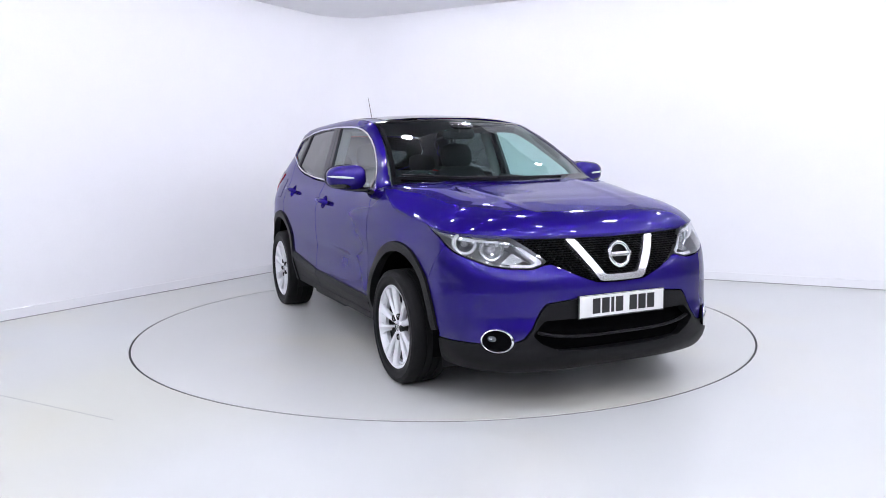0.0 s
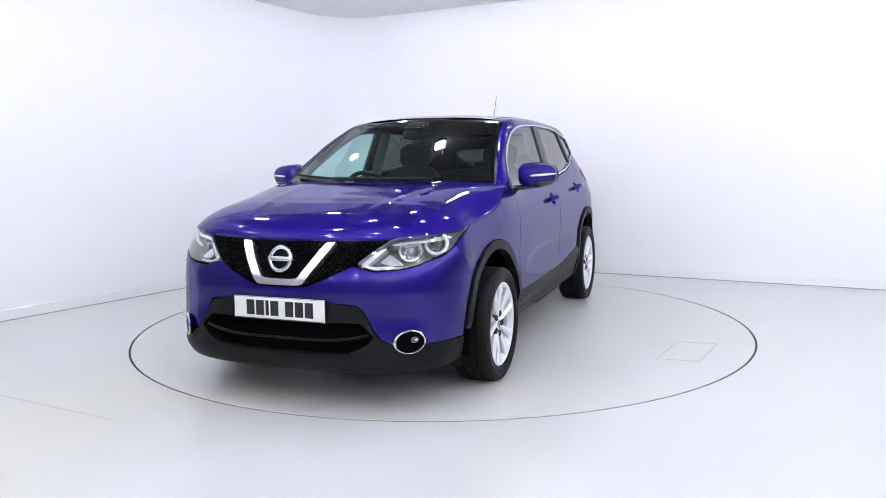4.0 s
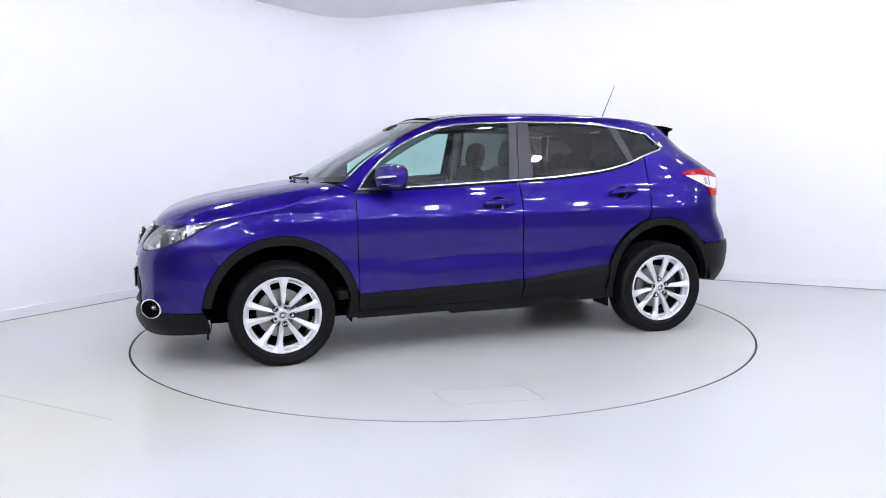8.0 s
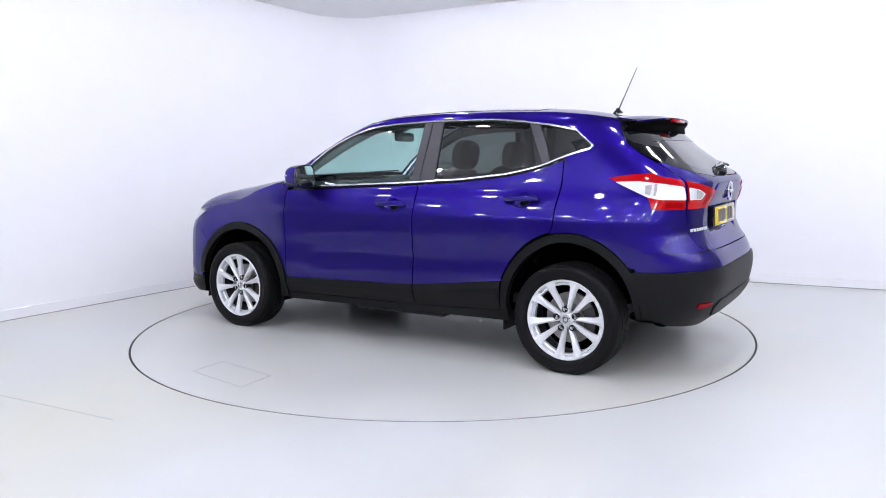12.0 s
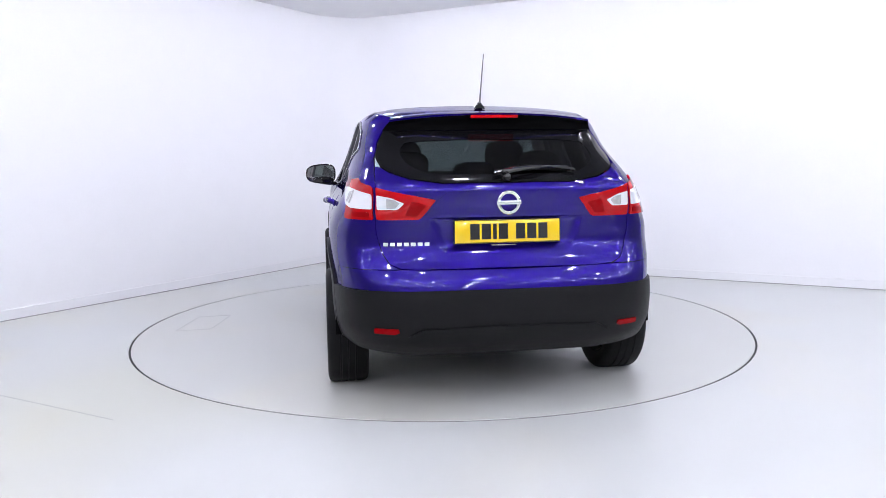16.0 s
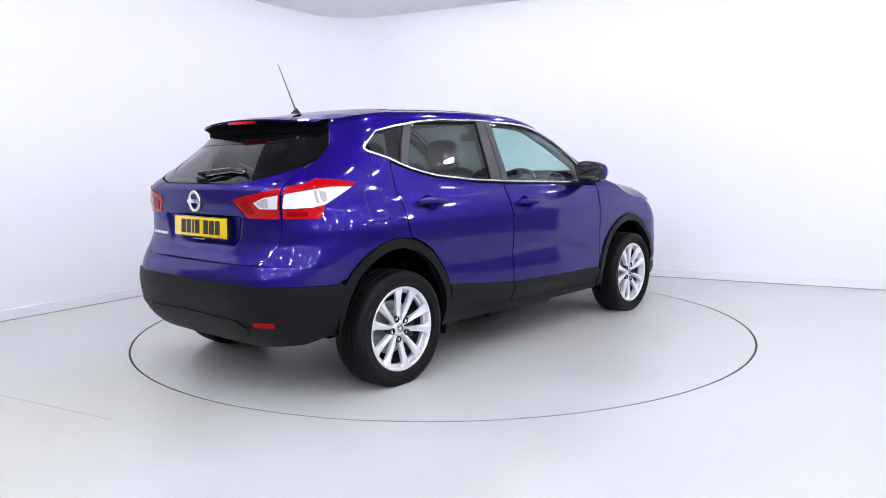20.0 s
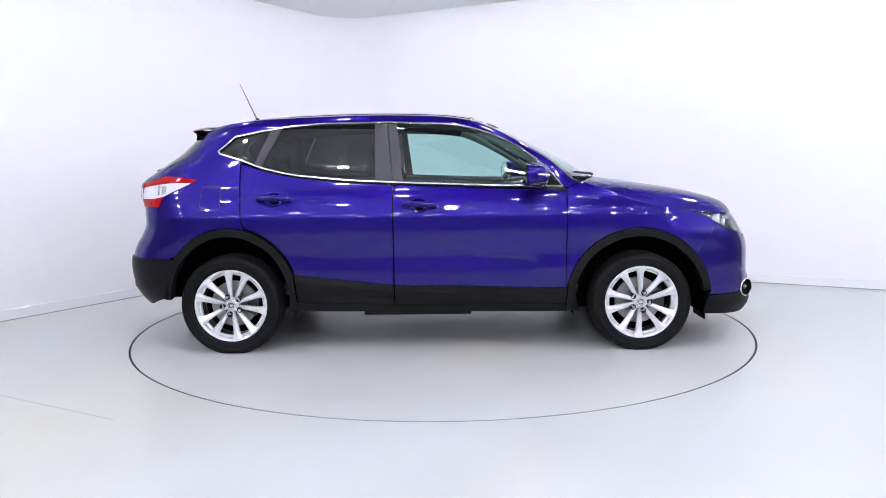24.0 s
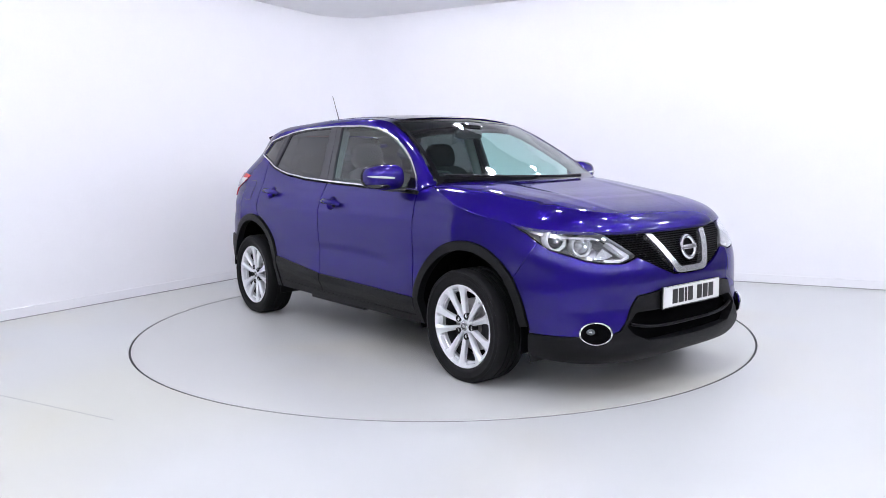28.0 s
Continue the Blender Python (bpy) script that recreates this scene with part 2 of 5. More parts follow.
def wall_line():
    """Plan of the two walls with the swept corner, as points."""
    a, b = CORNER + DL * ROUND, CORNER + DR * ROUND
    pts = [CORNER + DL * 13.0]
    for k in range(1, 12):
        pts.append(CORNER + DL * (13.0 + (ROUND - 13.0) * k / 12))
    for k in range(25):
        t = k / 24
        w = [(1 - t) ** 2, 2 * t * (1 - t) * 1.0, t * t]
        # rational arc through the corner's control point
        w[1] *= 0.7071
        s = sum(w)
        pts.append((a * w[0] + CORNER * w[1] + b * w[2]) / s)
    for k in range(1, 13):
        pts.append(CORNER + DR * (ROUND + (13.0 - ROUND) * k / 12))
    return pts


def offset_line(pts, d):
    out = []
    for i, p in enumerate(pts):
        t = (pts[min(i + 1, len(pts) - 1)] - pts[max(i - 1, 0)]).normalized()
        out.append(p + Vector((t.y, -t.x)) * d)   # to the right of travel: into the room
    return out


def wall_strip(name, inner, outer, z0, z1, mat, label, cat, profile=None):
    verts, faces = [], []
    n = len(inner)
    for p in inner:
        verts += [(p.x, p.y, z0), (p.x, p.y, z1)]
    for p in outer:
        verts += [(p.x, p.y, z0), (p.x, p.y, z1)]
    for i in range(n - 1):
        a, b, c, d = 2 * i, 2 * i + 2, 2 * n + 2 * i, 2 * n + 2 * i + 2
        faces += [(a, b, b + 1, a + 1), (d, c, c + 1, d + 1), (a + 1, b + 1, d + 1, c + 1), (b, a, c, d)]
    faces += [(0, 1, 2 * n + 1, 2 * n), (2 * n - 2, 4 * n - 2, 4 * n - 1, 2 * n - 1)]
    ob = mesh_object(name, verts, faces, mat)
    ob.data.set_sharp_from_angle(angle=radians(30))
    return tagged(ob, label, cat, kind="structure")


LINEW = wall_line()
WHITE_RUN, SIDE_L, SIDE_R = LINEW[7:43], LINEW[:8], LINEW[42:]
wall_strip("wall_back", WHITE_RUN, offset_line(WHITE_RUN, -0.15), 0, HIGH + 0.3, WALL, "seamless white painted studio wall with swept corner", "wall")
# beyond the view both runs turn grey, to shape light and reflections
wall_strip("unseen_wall_left", SIDE_L, offset_line(SIDE_L, -0.15), 0, HIGH + 0.3, BACKWALL, "unseen wall run, made dark grey to dim the car's reflections", "wall")
wall_strip("unseen_wall_right", SIDE_R, offset_line(SIDE_R, -0.15), 0, HIGH + 0.3, BACKWALL, "unseen wall run, made dark grey to dim the car's reflections", "wall")
sk_in = offset_line(LINEW, 0.016)
wall_strip("baseboard", sk_in, offset_line(LINEW, 0.001), 0, 0.085, SKIRT, "low white skirting board along the studio wall", "skirting")

joint = wall_strip("trim", offset_line(LINEW, 0.022), offset_line(LINEW, 0.016), 0, 0.006, SEAM, "thin grey sealant line where skirting meets the floor", "sealant line")

# unseen walls behind the camera, added in grey to keep the flanks dark
far_l, far_r = LINEW[0], LINEW[-1]
back = [far_l, far_l + DR * 13.0, far_r]
wall_strip("unseen_wall_front", [back[0], back[1], back[2]][::-1], offset_line([back[0], back[1], back[2]][::-1], -0.15), 0, HIGH + 0.3, BACKWALL, "unseen wall behind the camera, added in grey to dim reflections", "wall")


def plan_sheet(name, z, mat, label, cat, hole=None, thick=0.2, up=True):
    bm = bmesh.new()
    if hole:
        n = 192
        ring = [bm.verts.new((hole * math.cos(2 * math.pi * i / n), hole * math.sin(2 * math.pi * i / n), z)) for i in range(n)]
        low = [bm.verts.new((v.co.x, v.co.y, z - 0.06)) for v in ring]
        out = []
        for i in range(n):
            c, s = math.cos(2 * math.pi * i / n), math.sin(2 * math.pi * i / n)
            k = 22 / max(abs(c), abs(s))
            out.append(bm.verts.new((k * c, k * s, z)))
        for i in range(n):
            j = (i + 1) % n
            bm.faces.new((ring[i], out[i], out[j], ring[j]))
            bm.faces.new((ring[j], low[j], low[i], ring[i]))
    else:
        bm.free()
        bm = box((44, 44, thick), (0, 0, z + thick / 2))
    ob = part(name, bm, mat, None, label, smooth_angle=30)
    return tagged(ob, label, cat, kind="structure")


plan_sheet("floor", 0.0, FLOOR, "pale grey speckled vinyl studio floor", "floor", hole=RT + 0.006)
plan_sheet("ceiling", HIGH, CEIL, "plain pale grey studio ceiling", "ceiling", thick=0.2)
# welded joint in the vinyl, running along one wall's direction up to the disc
sd = DR
seam_bm = move(box((5.7, 0.004, 0.0014), (-2.05, 0, 0.0), 0), Matrix.Translation((-2.4 + 0.1 * sd.x, -1.73 + 0.1 * sd.y, 0.0)) @ Matrix.Rotation(math.atan2(sd.y, sd.x), 4, "Z"))
seam = part("floor_seam", seam_bm, SEAM, None, "", 0)
tagged(seam, "thin dark welded joint in the vinyl floor", "floor joint", kind="structure")
# added dark sheet, out of view: puts dark between the lamps' reflections
dark_panel_bm = box((4.3, 4.3, 0.008), (0, 0, 0), 0)
move(dark_panel_bm, Matrix.Translation((0.0, -0.35, HIGH - 0.005)) @ Matrix.Rotation(math.atan2(DR.y, DR.x), 4, "Z"))
dark_panel = part("unseen_dark_panel", dark_panel_bm, DARKPANEL, None, "", 0)
tagged(dark_panel, "unseen dark panel added under the ceiling to darken reflections in the car", "ceiling panel", kind="structure")
pit = lathe([(0, -0.05), (RT + 0.05, -0.05), (RT + 0.05, -0.045), (0, -0.045)], 96)
move(pit, Matrix.Rotation(radians(90), 4, "X"))
pit_ob = part("floor_pit", pit, LINE, None, "", 30)
tagged(pit_ob, "dark shadow gap round the turntable disc", "floor gap", kind="structure")

# the disc on which the car stands
disc_bm = lathe([(0, -0.03), (RT - 0.011, -0.03), (RT - 0.008, -0.004), (RT - 0.010, 0.0), (0, 0.0)], 192)
move(disc_bm, Matrix.Rotation(radians(90), 4, "X"))
turntable = part("turntable", disc_bm, DISC, None, "", 30)
# black ring set into the gap: its colour stands in for the shade there
gap_ring_bm = lathe([(RT - 0.0105, -0.02), (RT - 0.0105, -0.003), (RT + 0.005, -0.003), (RT + 0.005, -0.02)], 192, True)
move(gap_ring_bm, Matrix.Rotation(radians(90), 4, "X"))
part("gap_shade_ring", gap_ring_bm, LINE, turntable, "thin black ring standing in for the shade in the disc's gap", 30)
tagged(turntable, "round grey vinyl-covered turntable disc flush with the floor", "turntable")


def ceiling_light(x, y, size=0.11):
    root = new("ceiling_light")
    root.location = (x, y, HIGH)
    w = size / 2
    for sx, sy, lx, ly in ((1, 0, 0.02, size + 0.04), (-1, 0, 0.02, size + 0.04), (0, 1, size, 0.02), (0, -1, size, 0.02)):
        part("frame", box((lx, ly, 0.02), (sx * (w + 0.01), sy * (w + 0.01), -0.01), 0.002, 1), WHITEM, root)
    part("diffuser", box((size, size, 0.05), (0, 0, -0.027), 0.01, 2), LED, root, "glowing square LED diffuser", 0)
    return tagged(root, "square surface-mounted LED lamp glowing white", "ceiling light", group="studio ceiling lights")


lamp0 = None
for i in range(9):
    for j in range(9):
        # rows run along the walls
        p = CORNER + DL * (1.16 + 1.30 * i) + DR * (1.34 + 1.30 * j)
        if lamp0 is None:
            lamp0 = ceiling_light(p.x, p.y)
        else:
            copy_thing(lamp0, Matrix.Translation((p.x, p.y, HIGH)))


# ===================== the car: form =====================
def glide(xs, ys):
    """A monotone cubic through the knots, held level beyond its ends."""
    x, y = np.array(xs, float), np.array(ys, float)
    h, d = np.diff(x), np.diff(y) / np.diff(x)
    m = np.zeros(len(x))
    m[0], m[-1] = d[0], d[-1]
    for i in range(1, len(x) - 1):
        if d[i - 1] * d[i] > 0:
            w1, w2 = 2 * h[i] + h[i - 1], h[i] + 2 * h[i - 1]
            m[i] = (w1 + w2) / (w1 / d[i - 1] + w2 / d[i])

    def f(t):
        t = np.clip(np.asarray(t, float), x[0], x[-1])
        k = np.clip(np.searchsorted(x, t) - 1, 0, len(h) - 1)
        u = (t - x[k]) / h[k]
        return ((1 + 2 * u) * (1 - u) ** 2 * y[k] + u * (1 - u) ** 2 * h[k] * m[k] + u * u * (3 - 2 * u) * y[k + 1] + u * u * (u - 1) * h[k] * m[k + 1])
    return f


# x ahead, y to the car's left, z up; the origin lies midway between the axles on the ground
AXLE, TYRE_R = 1.323, 0.325
X0F, AF, PF = 1.597, 0.583, 2.88       # where the flank turns into the nose
X0R, AR, PR = -1.134, 0.946, 4.5      # and into the tail
SCF, SCR = X0F + AF * math.pi / 2, X0R - AR * math.pi / 2
BELT = 1.06
# half width by height
WIDTH = glide([0.18, 0.26, 0.34, 0.44, 0.52, 0.64, 0.78, 0.87, 0.94, 1.00, 1.06, 1.20, 1.35, 1.478, 1.502, 1.516],
              [0.790, 0.826, 0.848, 0.868, 0.868, 0.862, 0.868, 0.866, 0.848, 0.823, 0.790, 0.745, 0.693, 0.645, 0.620, 0.582])
# nose and tail profiles on the centre line, by height
NOSE = glide([0.18, 0.24, 0.3, 0.38, 0.48, 0.6, 0.66, 0.72, 0.8, 0.86], [2.135, 2.188, 2.203, 2.2, 2.182, 2.182, 2.174, 2.15, 2.103, 2.056])
TAIL = glide([0.22, 0.3, 0.36, 0.44, 0.56, 0.64, 0.70, 0.76, 0.84, 0.95, 1.02, 1.09, 1.125, 1.15, 1.25, 1.35, 1.46],
             [-1.883, -1.988, -2.046, -2.081, -2.099, -2.088, -2.060, -2.018, -1.988, -1.995, -2.017, -2.026, -2.001, -1.964, -1.842, -1.722, -1.605])
# upper edge of the flank: roof edge, screen pillar, bonnet shut
TOP = glide([-2.7, -1.85, -1.52, -0.95, -0.40, 0.0, 0.232, 0.40, 0.58, 0.76, 0.93, 1.00, 1.15, 1.25, 1.44, 1.64, 1.85, 2.20, 2.52],
            [1.462, 1.466, 1.492, 1.521, 1.534, 1.524, 1.496, 1.434, 1.340, 1.228, 1.095, 1.070, 1.020, 0.968, 0.926, 0.899, 0.882, 0.858, 0.850])
TAPER = glide([-3, -1.9, -1.1, 0.9, 1.6, 3], [0.998, 0.998, 1, 1, 0.982, 0.982])
LEAN = glide([-3, 0.232, 0.58, 0.76, 0.93, 1.00, 1.08, 1.20, 1.50], [1, 1, 0.74, 0.56, 0.38, 0.24, 0.13, 0.07, 0.04])
# lens-shaped scallop pressed into the lower doors: its upper lip by s
SCALLOP = glide([-0.75, -0.55, -0.40, 0.10, 0.49, 0.64, 0.69, 0.75], [0.640, 0.655, 0.664, 0.676, 0.656, 0.625, 0.585, 0.520])


def ease(t):
    """A smooth step from 0 to 1."""
    t = np.clip(t, 0, 1)
    return t * t * (3 - 2 * t)


def half_width(s, z):
    top = TOP(s)
    zb = BELT
    zeta = BELT + np.clip(z - zb, 0, None) * (1.516 - BELT) / np.maximum(top - zb, 0.03)
    full = 0.034 * ease((s - 0.50) / 0.66) * ease((1.75 - s) / 0.35) * ease((z - 0.90) / 0.14) - 0.034 * ease((s - 1.20) / 0.50) * ease((z - 0.70) / 0.20)     # fuller crown, lean towards the lamp
    deep = 0.010 * ease((s + 0.80) / 0.7) * ease((0.76 - s) / 0.34)
    under = np.clip(SCALLOP(s) - z, 0, None)
    lip = np.clip(under / 0.065, 0, 1)
    deep = deep * lip * lip * (3 - 2 * lip) * np.exp(-(under / 0.13) ** 2)
    full = full - 0.014 * ease((-1.40 - s) / 0.4) * ease((0.78 - z) / 0.2)     # tail drawn in below the lamps
    return (WIDTH(np.minimum(z, zb)) - (WIDTH(BELT) - WIDTH(zeta)) * LEAN(s) * (z > zb)) * TAPER(s) - deep + full


def shell(s, z):
    """The body's outer surface: s runs along the flank and round nose and tail, z is the height."""
    s, z = np.broadcast_arrays(np.asarray(s, float), np.asarray(z, float))
    side = np.where((s > SCF) | (s < SCR), -1.0, 1.0)
    s = np.where(s > SCF, 2 * SCF - s, np.where(s < SCR, 2 * SCR - s, s))
    b = half_width(s, z)
    x, y = s.copy(), b.copy()
    for where, x0, a0, p, end in ((s > X0F, X0F, AF, PF, NOSE), (s < X0R, X0R, -AR, PR, TAIL)):
        if end is TAIL:
            p = p - 1.2 * ease((z - 1.12) / 0.2)      # rounder in plan towards the roof
        else:
            p = p + 0.40 * ease((0.35 - z) / 0.09)     # squarer chin
        al = math.pi / 2 - (s - x0) / a0
        al = np.clip(al, 0, math.pi / 2)
        c, q = np.cos(al), np.sin(al)
        r = (np.abs(c) ** p + np.abs(q) ** p) ** (-1 / p)
        x = np.where(where, x0 + (end(z) - x0) * c * r, x)
        y = np.where(where, b * q * r, y)
    return np.stack([x, y * side, z], -1)


def shell_normal(s, z, e=0.004):
    s, z = np.broadcast_arrays(np.asarray(s, float), np.asarray(z, float))
    ds = shell(s + e, z) - shell(s - e, z)
    dz = shell(s, z + e) - shell(s, z - e)
    n = -np.cross(ds, dz)
    return n / np.maximum(np.linalg.norm(n, axis=-1, keepdims=True), 1e-9)


def seek(lo, hi, z, want, axis, rising):
    """Halves [lo, hi] until the shell's coordinate is the wanted one; takes arrays."""
    want, z = np.broadcast_arrays(np.asarray(want, float), np.asarray(z, float))
    lo, hi = np.full(want.shape, lo), np.full(want.shape, hi)
    for _ in range(24):
        mid = (lo + hi) / 2
        low = (shell(mid, z)[..., axis] < want) == rising
        lo, hi = np.where(low, mid, lo), np.where(low, hi, mid)
    return (lo + hi) / 2


def at_x(x, z):
    """s of the left flank's point at that x."""
    return seek(SCR, SCF, z, x, 0, True) * 1.0


def nose_s(y, z):
    """s of the nose's point at that y (left positive)."""
    s = seek(X0F, SCF, z, np.abs(y), 1, False)
    return np.where(np.asarray(y) >= 0, s, 2 * SCF - s) * 1.0


def tail_s(y, z):
    """s of the tail's point at that y (left positive)."""
    s = seek(SCR, X0R, z, np.abs(y), 1, True)
    return np.where(np.asarray(y) >= 0, s, 2 * SCR - s) * 1.0


def listed(s, z):
    return [(float(a), float(b)) for a, b in zip(s, z)]


def nose_pts(*yz):
    y, z = np.array(yz, float).T
    return listed(nose_s(y, z), z)


def tail_pts(*yz):
    y, z = np.array(yz, float).T
    return listed(tail_s(y, z), z)


def side_pts(*xz):
    x, z = np.array(xz, float).T
    return listed(at_x(x, z), z)


def arc(cx, cz, rx, rz, a0, a1, n=24):
    return [(cx + rx * math.cos(radians(a0 + (a1 - a0) * i / n)), cz + rz * math.sin(radians(a0 + (a1 - a0) * i / n))) for i in range(n + 1)]


def rounded(poly, r):
    """Replaces each corner by a small bend."""
    out, n = [], len(poly)
    for i in range(n):
        a, p, b = (np.array(poly[k % n], float) for k in (i - 1, i, i + 1))
        da, db = np.linalg.norm(a - p), np.linalg.norm(b - p)
        if da < 1e-6 or db < 1e-6:
            continue
        u, v = (a - p) / da, (b - p) / db
        if np.dot(u, v) < -0.97 or r == 0:
            out.append(p)
            continue
        k = min(r, da * 0.45, db * 0.45)
        for t in (0, 0.25, 0.5, 0.75, 1):
            out.append((1 - t) ** 2 * (p + u * k) + 2 * t * (1 - t) * p + t * t * (p + v * k))
    return out


def resample(poly, step):
    out, n = [], len(poly)
    for i in range(n):
        a, b = np.array(poly[i], float), np.array(poly[(i + 1) % n], float)
        k = max(1, int(np.ceil(np.linalg.norm(b - a) / step)))
        out += [a + (b - a) * j / k for j in range(k)]
    keep = [out[0]]
    for p in out[1:]:
        if np.linalg.norm(p - keep[-1]) > step * 0.12:
            keep.append(p)
    if np.linalg.norm(keep[-1] - keep[0]) < step * 0.12:
        keep.pop()
    return np.array(keep)


def area2(p):
    q = np.roll(p, -1, 0)
    return float(np.sum(p[:, 0] * q[:, 1] - q[:, 0] * p[:, 1])) / 2


def inset(p, d):
    """Moves a ring (counter-clockwise) inwards by d."""
    t = np.roll(p, -1, 0) - np.roll(p, 1, 0)
    t /= np.maximum(np.linalg.norm(t, axis=1, keepdims=True), 1e-9)
    return p + np.stack([-t[:, 1], t[:, 0]], 1) * d


def inside(pts, ring):
    x, y = pts[:, 0], pts[:, 1]
    hit = np.zeros(len(pts), bool)
    q = np.roll(ring, -1, 0)
    for (ax, ay), (bx, by) in zip(ring, q):
        c = (ay > y) != (by > y)
        if c.any():
            xi = ax + (y - ay) * (bx - ax) / (by - ay if by != ay else 1e-12)
            hit ^= c & (x < xi)
    return hit


def near_ring(pts, ring, d):
    out = np.zeros(len(pts), bool)
    for k in range(0, len(pts), 2000):
        q = pts[k:k + 2000]
        out[k:k + 2000] = (((q[:, None, :] - ring[None]) ** 2).sum(2) < d * d).any(1)
    return out


from mathutils.geometry import delaunay_2d_cdt


def sheet(outline, holes=(), step=0.036, edge=0.016, off=0.0, gap=0.0011, depth=0.014, corner=0.012, form=shell, form_normal=shell_normal, bulge=None):
    """A pressed panel on the body's surface: its skin and the turned-in edge. Returns points, faces, normals."""
    if bulge is not None:
        form0, normal0 = form, form_normal

        def form(s, z):
            return form0(s, z) + normal0(s, z) * np.asarray(bulge(s, z))[..., None]

        def form_normal(s, z, e=0.004):
            n = -np.cross(form(s + e, z) - form(s - e, z), form(s, z + e) - form(s, z - e))
            return n / np.maximum(np.linalg.norm(n, axis=-1, keepdims=True), 1e-9)
    rings = []
    for k, poly in enumerate([outline, *holes]):
        p = resample(rounded(poly, corner), edge)
        if area2(p) < 0:
            p = p[::-1]
        rings.append(inset(p, gap if k == 0 else -gap))
    main = rings[0]
    lo, hi = main.min(0), main.max(0)
    rows = []
    for j, zz in enumerate(np.arange(lo[1] + step / 2, hi[1], step * 0.87)):
        xs = np.arange(lo[0] + (step / 2 if j % 2 else 0), hi[0], step)
        rows.append(np.stack([xs, np.full_like(xs, zz)], 1))
    grid = np.concatenate(rows) if rows else np.zeros((0, 2))
    if len(grid):
        grid = grid[inside(grid, main)]
    for h in rings[1:]:
        if len(grid):
            grid = grid[~inside(grid, h)]
    for h in rings:
        if len(grid):
            grid = grid[~near_ring(grid, h, edge * 0.8)]
    pts = np.concatenate([*rings, grid])
    edges, base = [], 0
    for h in rings:
        n = len(h)
        edges += [(base + i, base + (i + 1) % n) for i in range(n)]
        base += n
    vo, _, fo, orig, _, _ = delaunay_2d_cdt([Vector(p) for p in pts], edges, [], 0, 1e-7)
    P = np.array([(v[0], v[1]) for v in vo])
    T = np.array([f for f in fo if len(f) == 3])
    C = P[T].mean(1)
    ok = inside(C, main)
    for h in rings[1:]:
        ok &= ~inside(C, h)
    T = T[ok]
    A = P[T]
    ccw = (A[:, 1, 0] - A[:, 0, 0]) * (A[:, 2, 1] - A[:, 0, 1]) - (A[:, 1, 1] - A[:, 0, 1]) * (A[:, 2, 0] - A[:, 0, 0]) > 0
    T = np.where(ccw[:, None], T[:, ::-1], T)
    N = form_normal(P[:, 0], P[:, 1])
    V = form(P[:, 0], P[:, 1]) + N * off
    verts, faces, norms = [*V], [tuple(t) for t in T], [*N]
    for h in rings:
        hn = form_normal(h[:, 0], h[:, 1])
        hv = form(h[:, 0], h[:, 1]) + hn * off
        n, b = len(h), len(verts)
        # outward direction in the surface, for the edge's shading
        nxt = np.roll(hv, -1, 0) - np.roll(hv, 1, 0)
        outn = np.cross(nxt, hn) * (-1 if h is main else 1)
        outn /= np.maximum(np.linalg.norm(outn, axis=1, keepdims=True), 1e-9)
        verts += [*hv] + [*(hv - hn * depth)]
        norms += [*outn] + [*outn]
        for i in range(n):
            j = (i + 1) % n
            q = (b + i, b + n + i, b + n + j, b + j)
            faces.append(q[::-1] if h is main else q)
    return verts, faces, norms


def flip(data):
    v, f, n = data
    m = np.array([1, -1, 1.0])
    return [p * m for p in v], [t[::-1] for t in f], [p * m for p in n]


car = new("car")
tagged(car, "blue-violet five-door crossover car with black cladding on the turntable", "car")


def panel(name, data, mat, parent=None, label=""):
    return mesh_object(name, data[0], data[1], mat, parent or car, label, data[2])


def pair(name, data, mat, parents=None, label=""):
    a = panel(name, data, mat, parents[0] if parents else None, label)
    b = panel(name, flip(data), mat, parents[1] if parents else None, label)
    return a, b


# ---- outlines in (s, z) ----
ROOF_END = float(at_x(-1.48, 1.455))
FA = (1.315, 0.318)     # middle of the front arch
RA = (-1.330, 0.335)
ARCH_F, ARCH_R = (0.472, 0.468), (0.440, 0.476)
LIP = 0.050
DLO_TOP = side_pts((0.835, 1.052), (0.768, 1.142), (0.664, 1.241), (0.560, 1.315), (0.454, 1.372), (0.340, 1.418), (0.231, 1.449), (0.120, 1.467), (0.008, 1.476), (-0.329, 1.487),
           (-0.745, 1.482), (-0.95, 1.465), (-1.080, 1.444), (-1.200, 1.424), (-1.302, 1.404), (-1.418, 1.307))
DLO_LOW = side_pts((-1.404, 1.284), (-1.315, 1.259), (-1.233, 1.233), (-1.110, 1.187), (-0.990, 1.158), (-0.881, 1.138), (-0.579, 1.107), (-0.242, 1.088), (0.387, 1.062))


def clad_z(x):
    return float(np.interp(x, [-0.95, -0.27, 0.85], [0.512, 0.436, 0.408]))


def arch_pts(c, r, a0, a1, extra=0.0, n=26):
    """Points on a wheel arch, turned into s."""
    return side_pts(*arc(c[0], c[1], r[0] + extra, r[1] + extra, a0, a1, n))


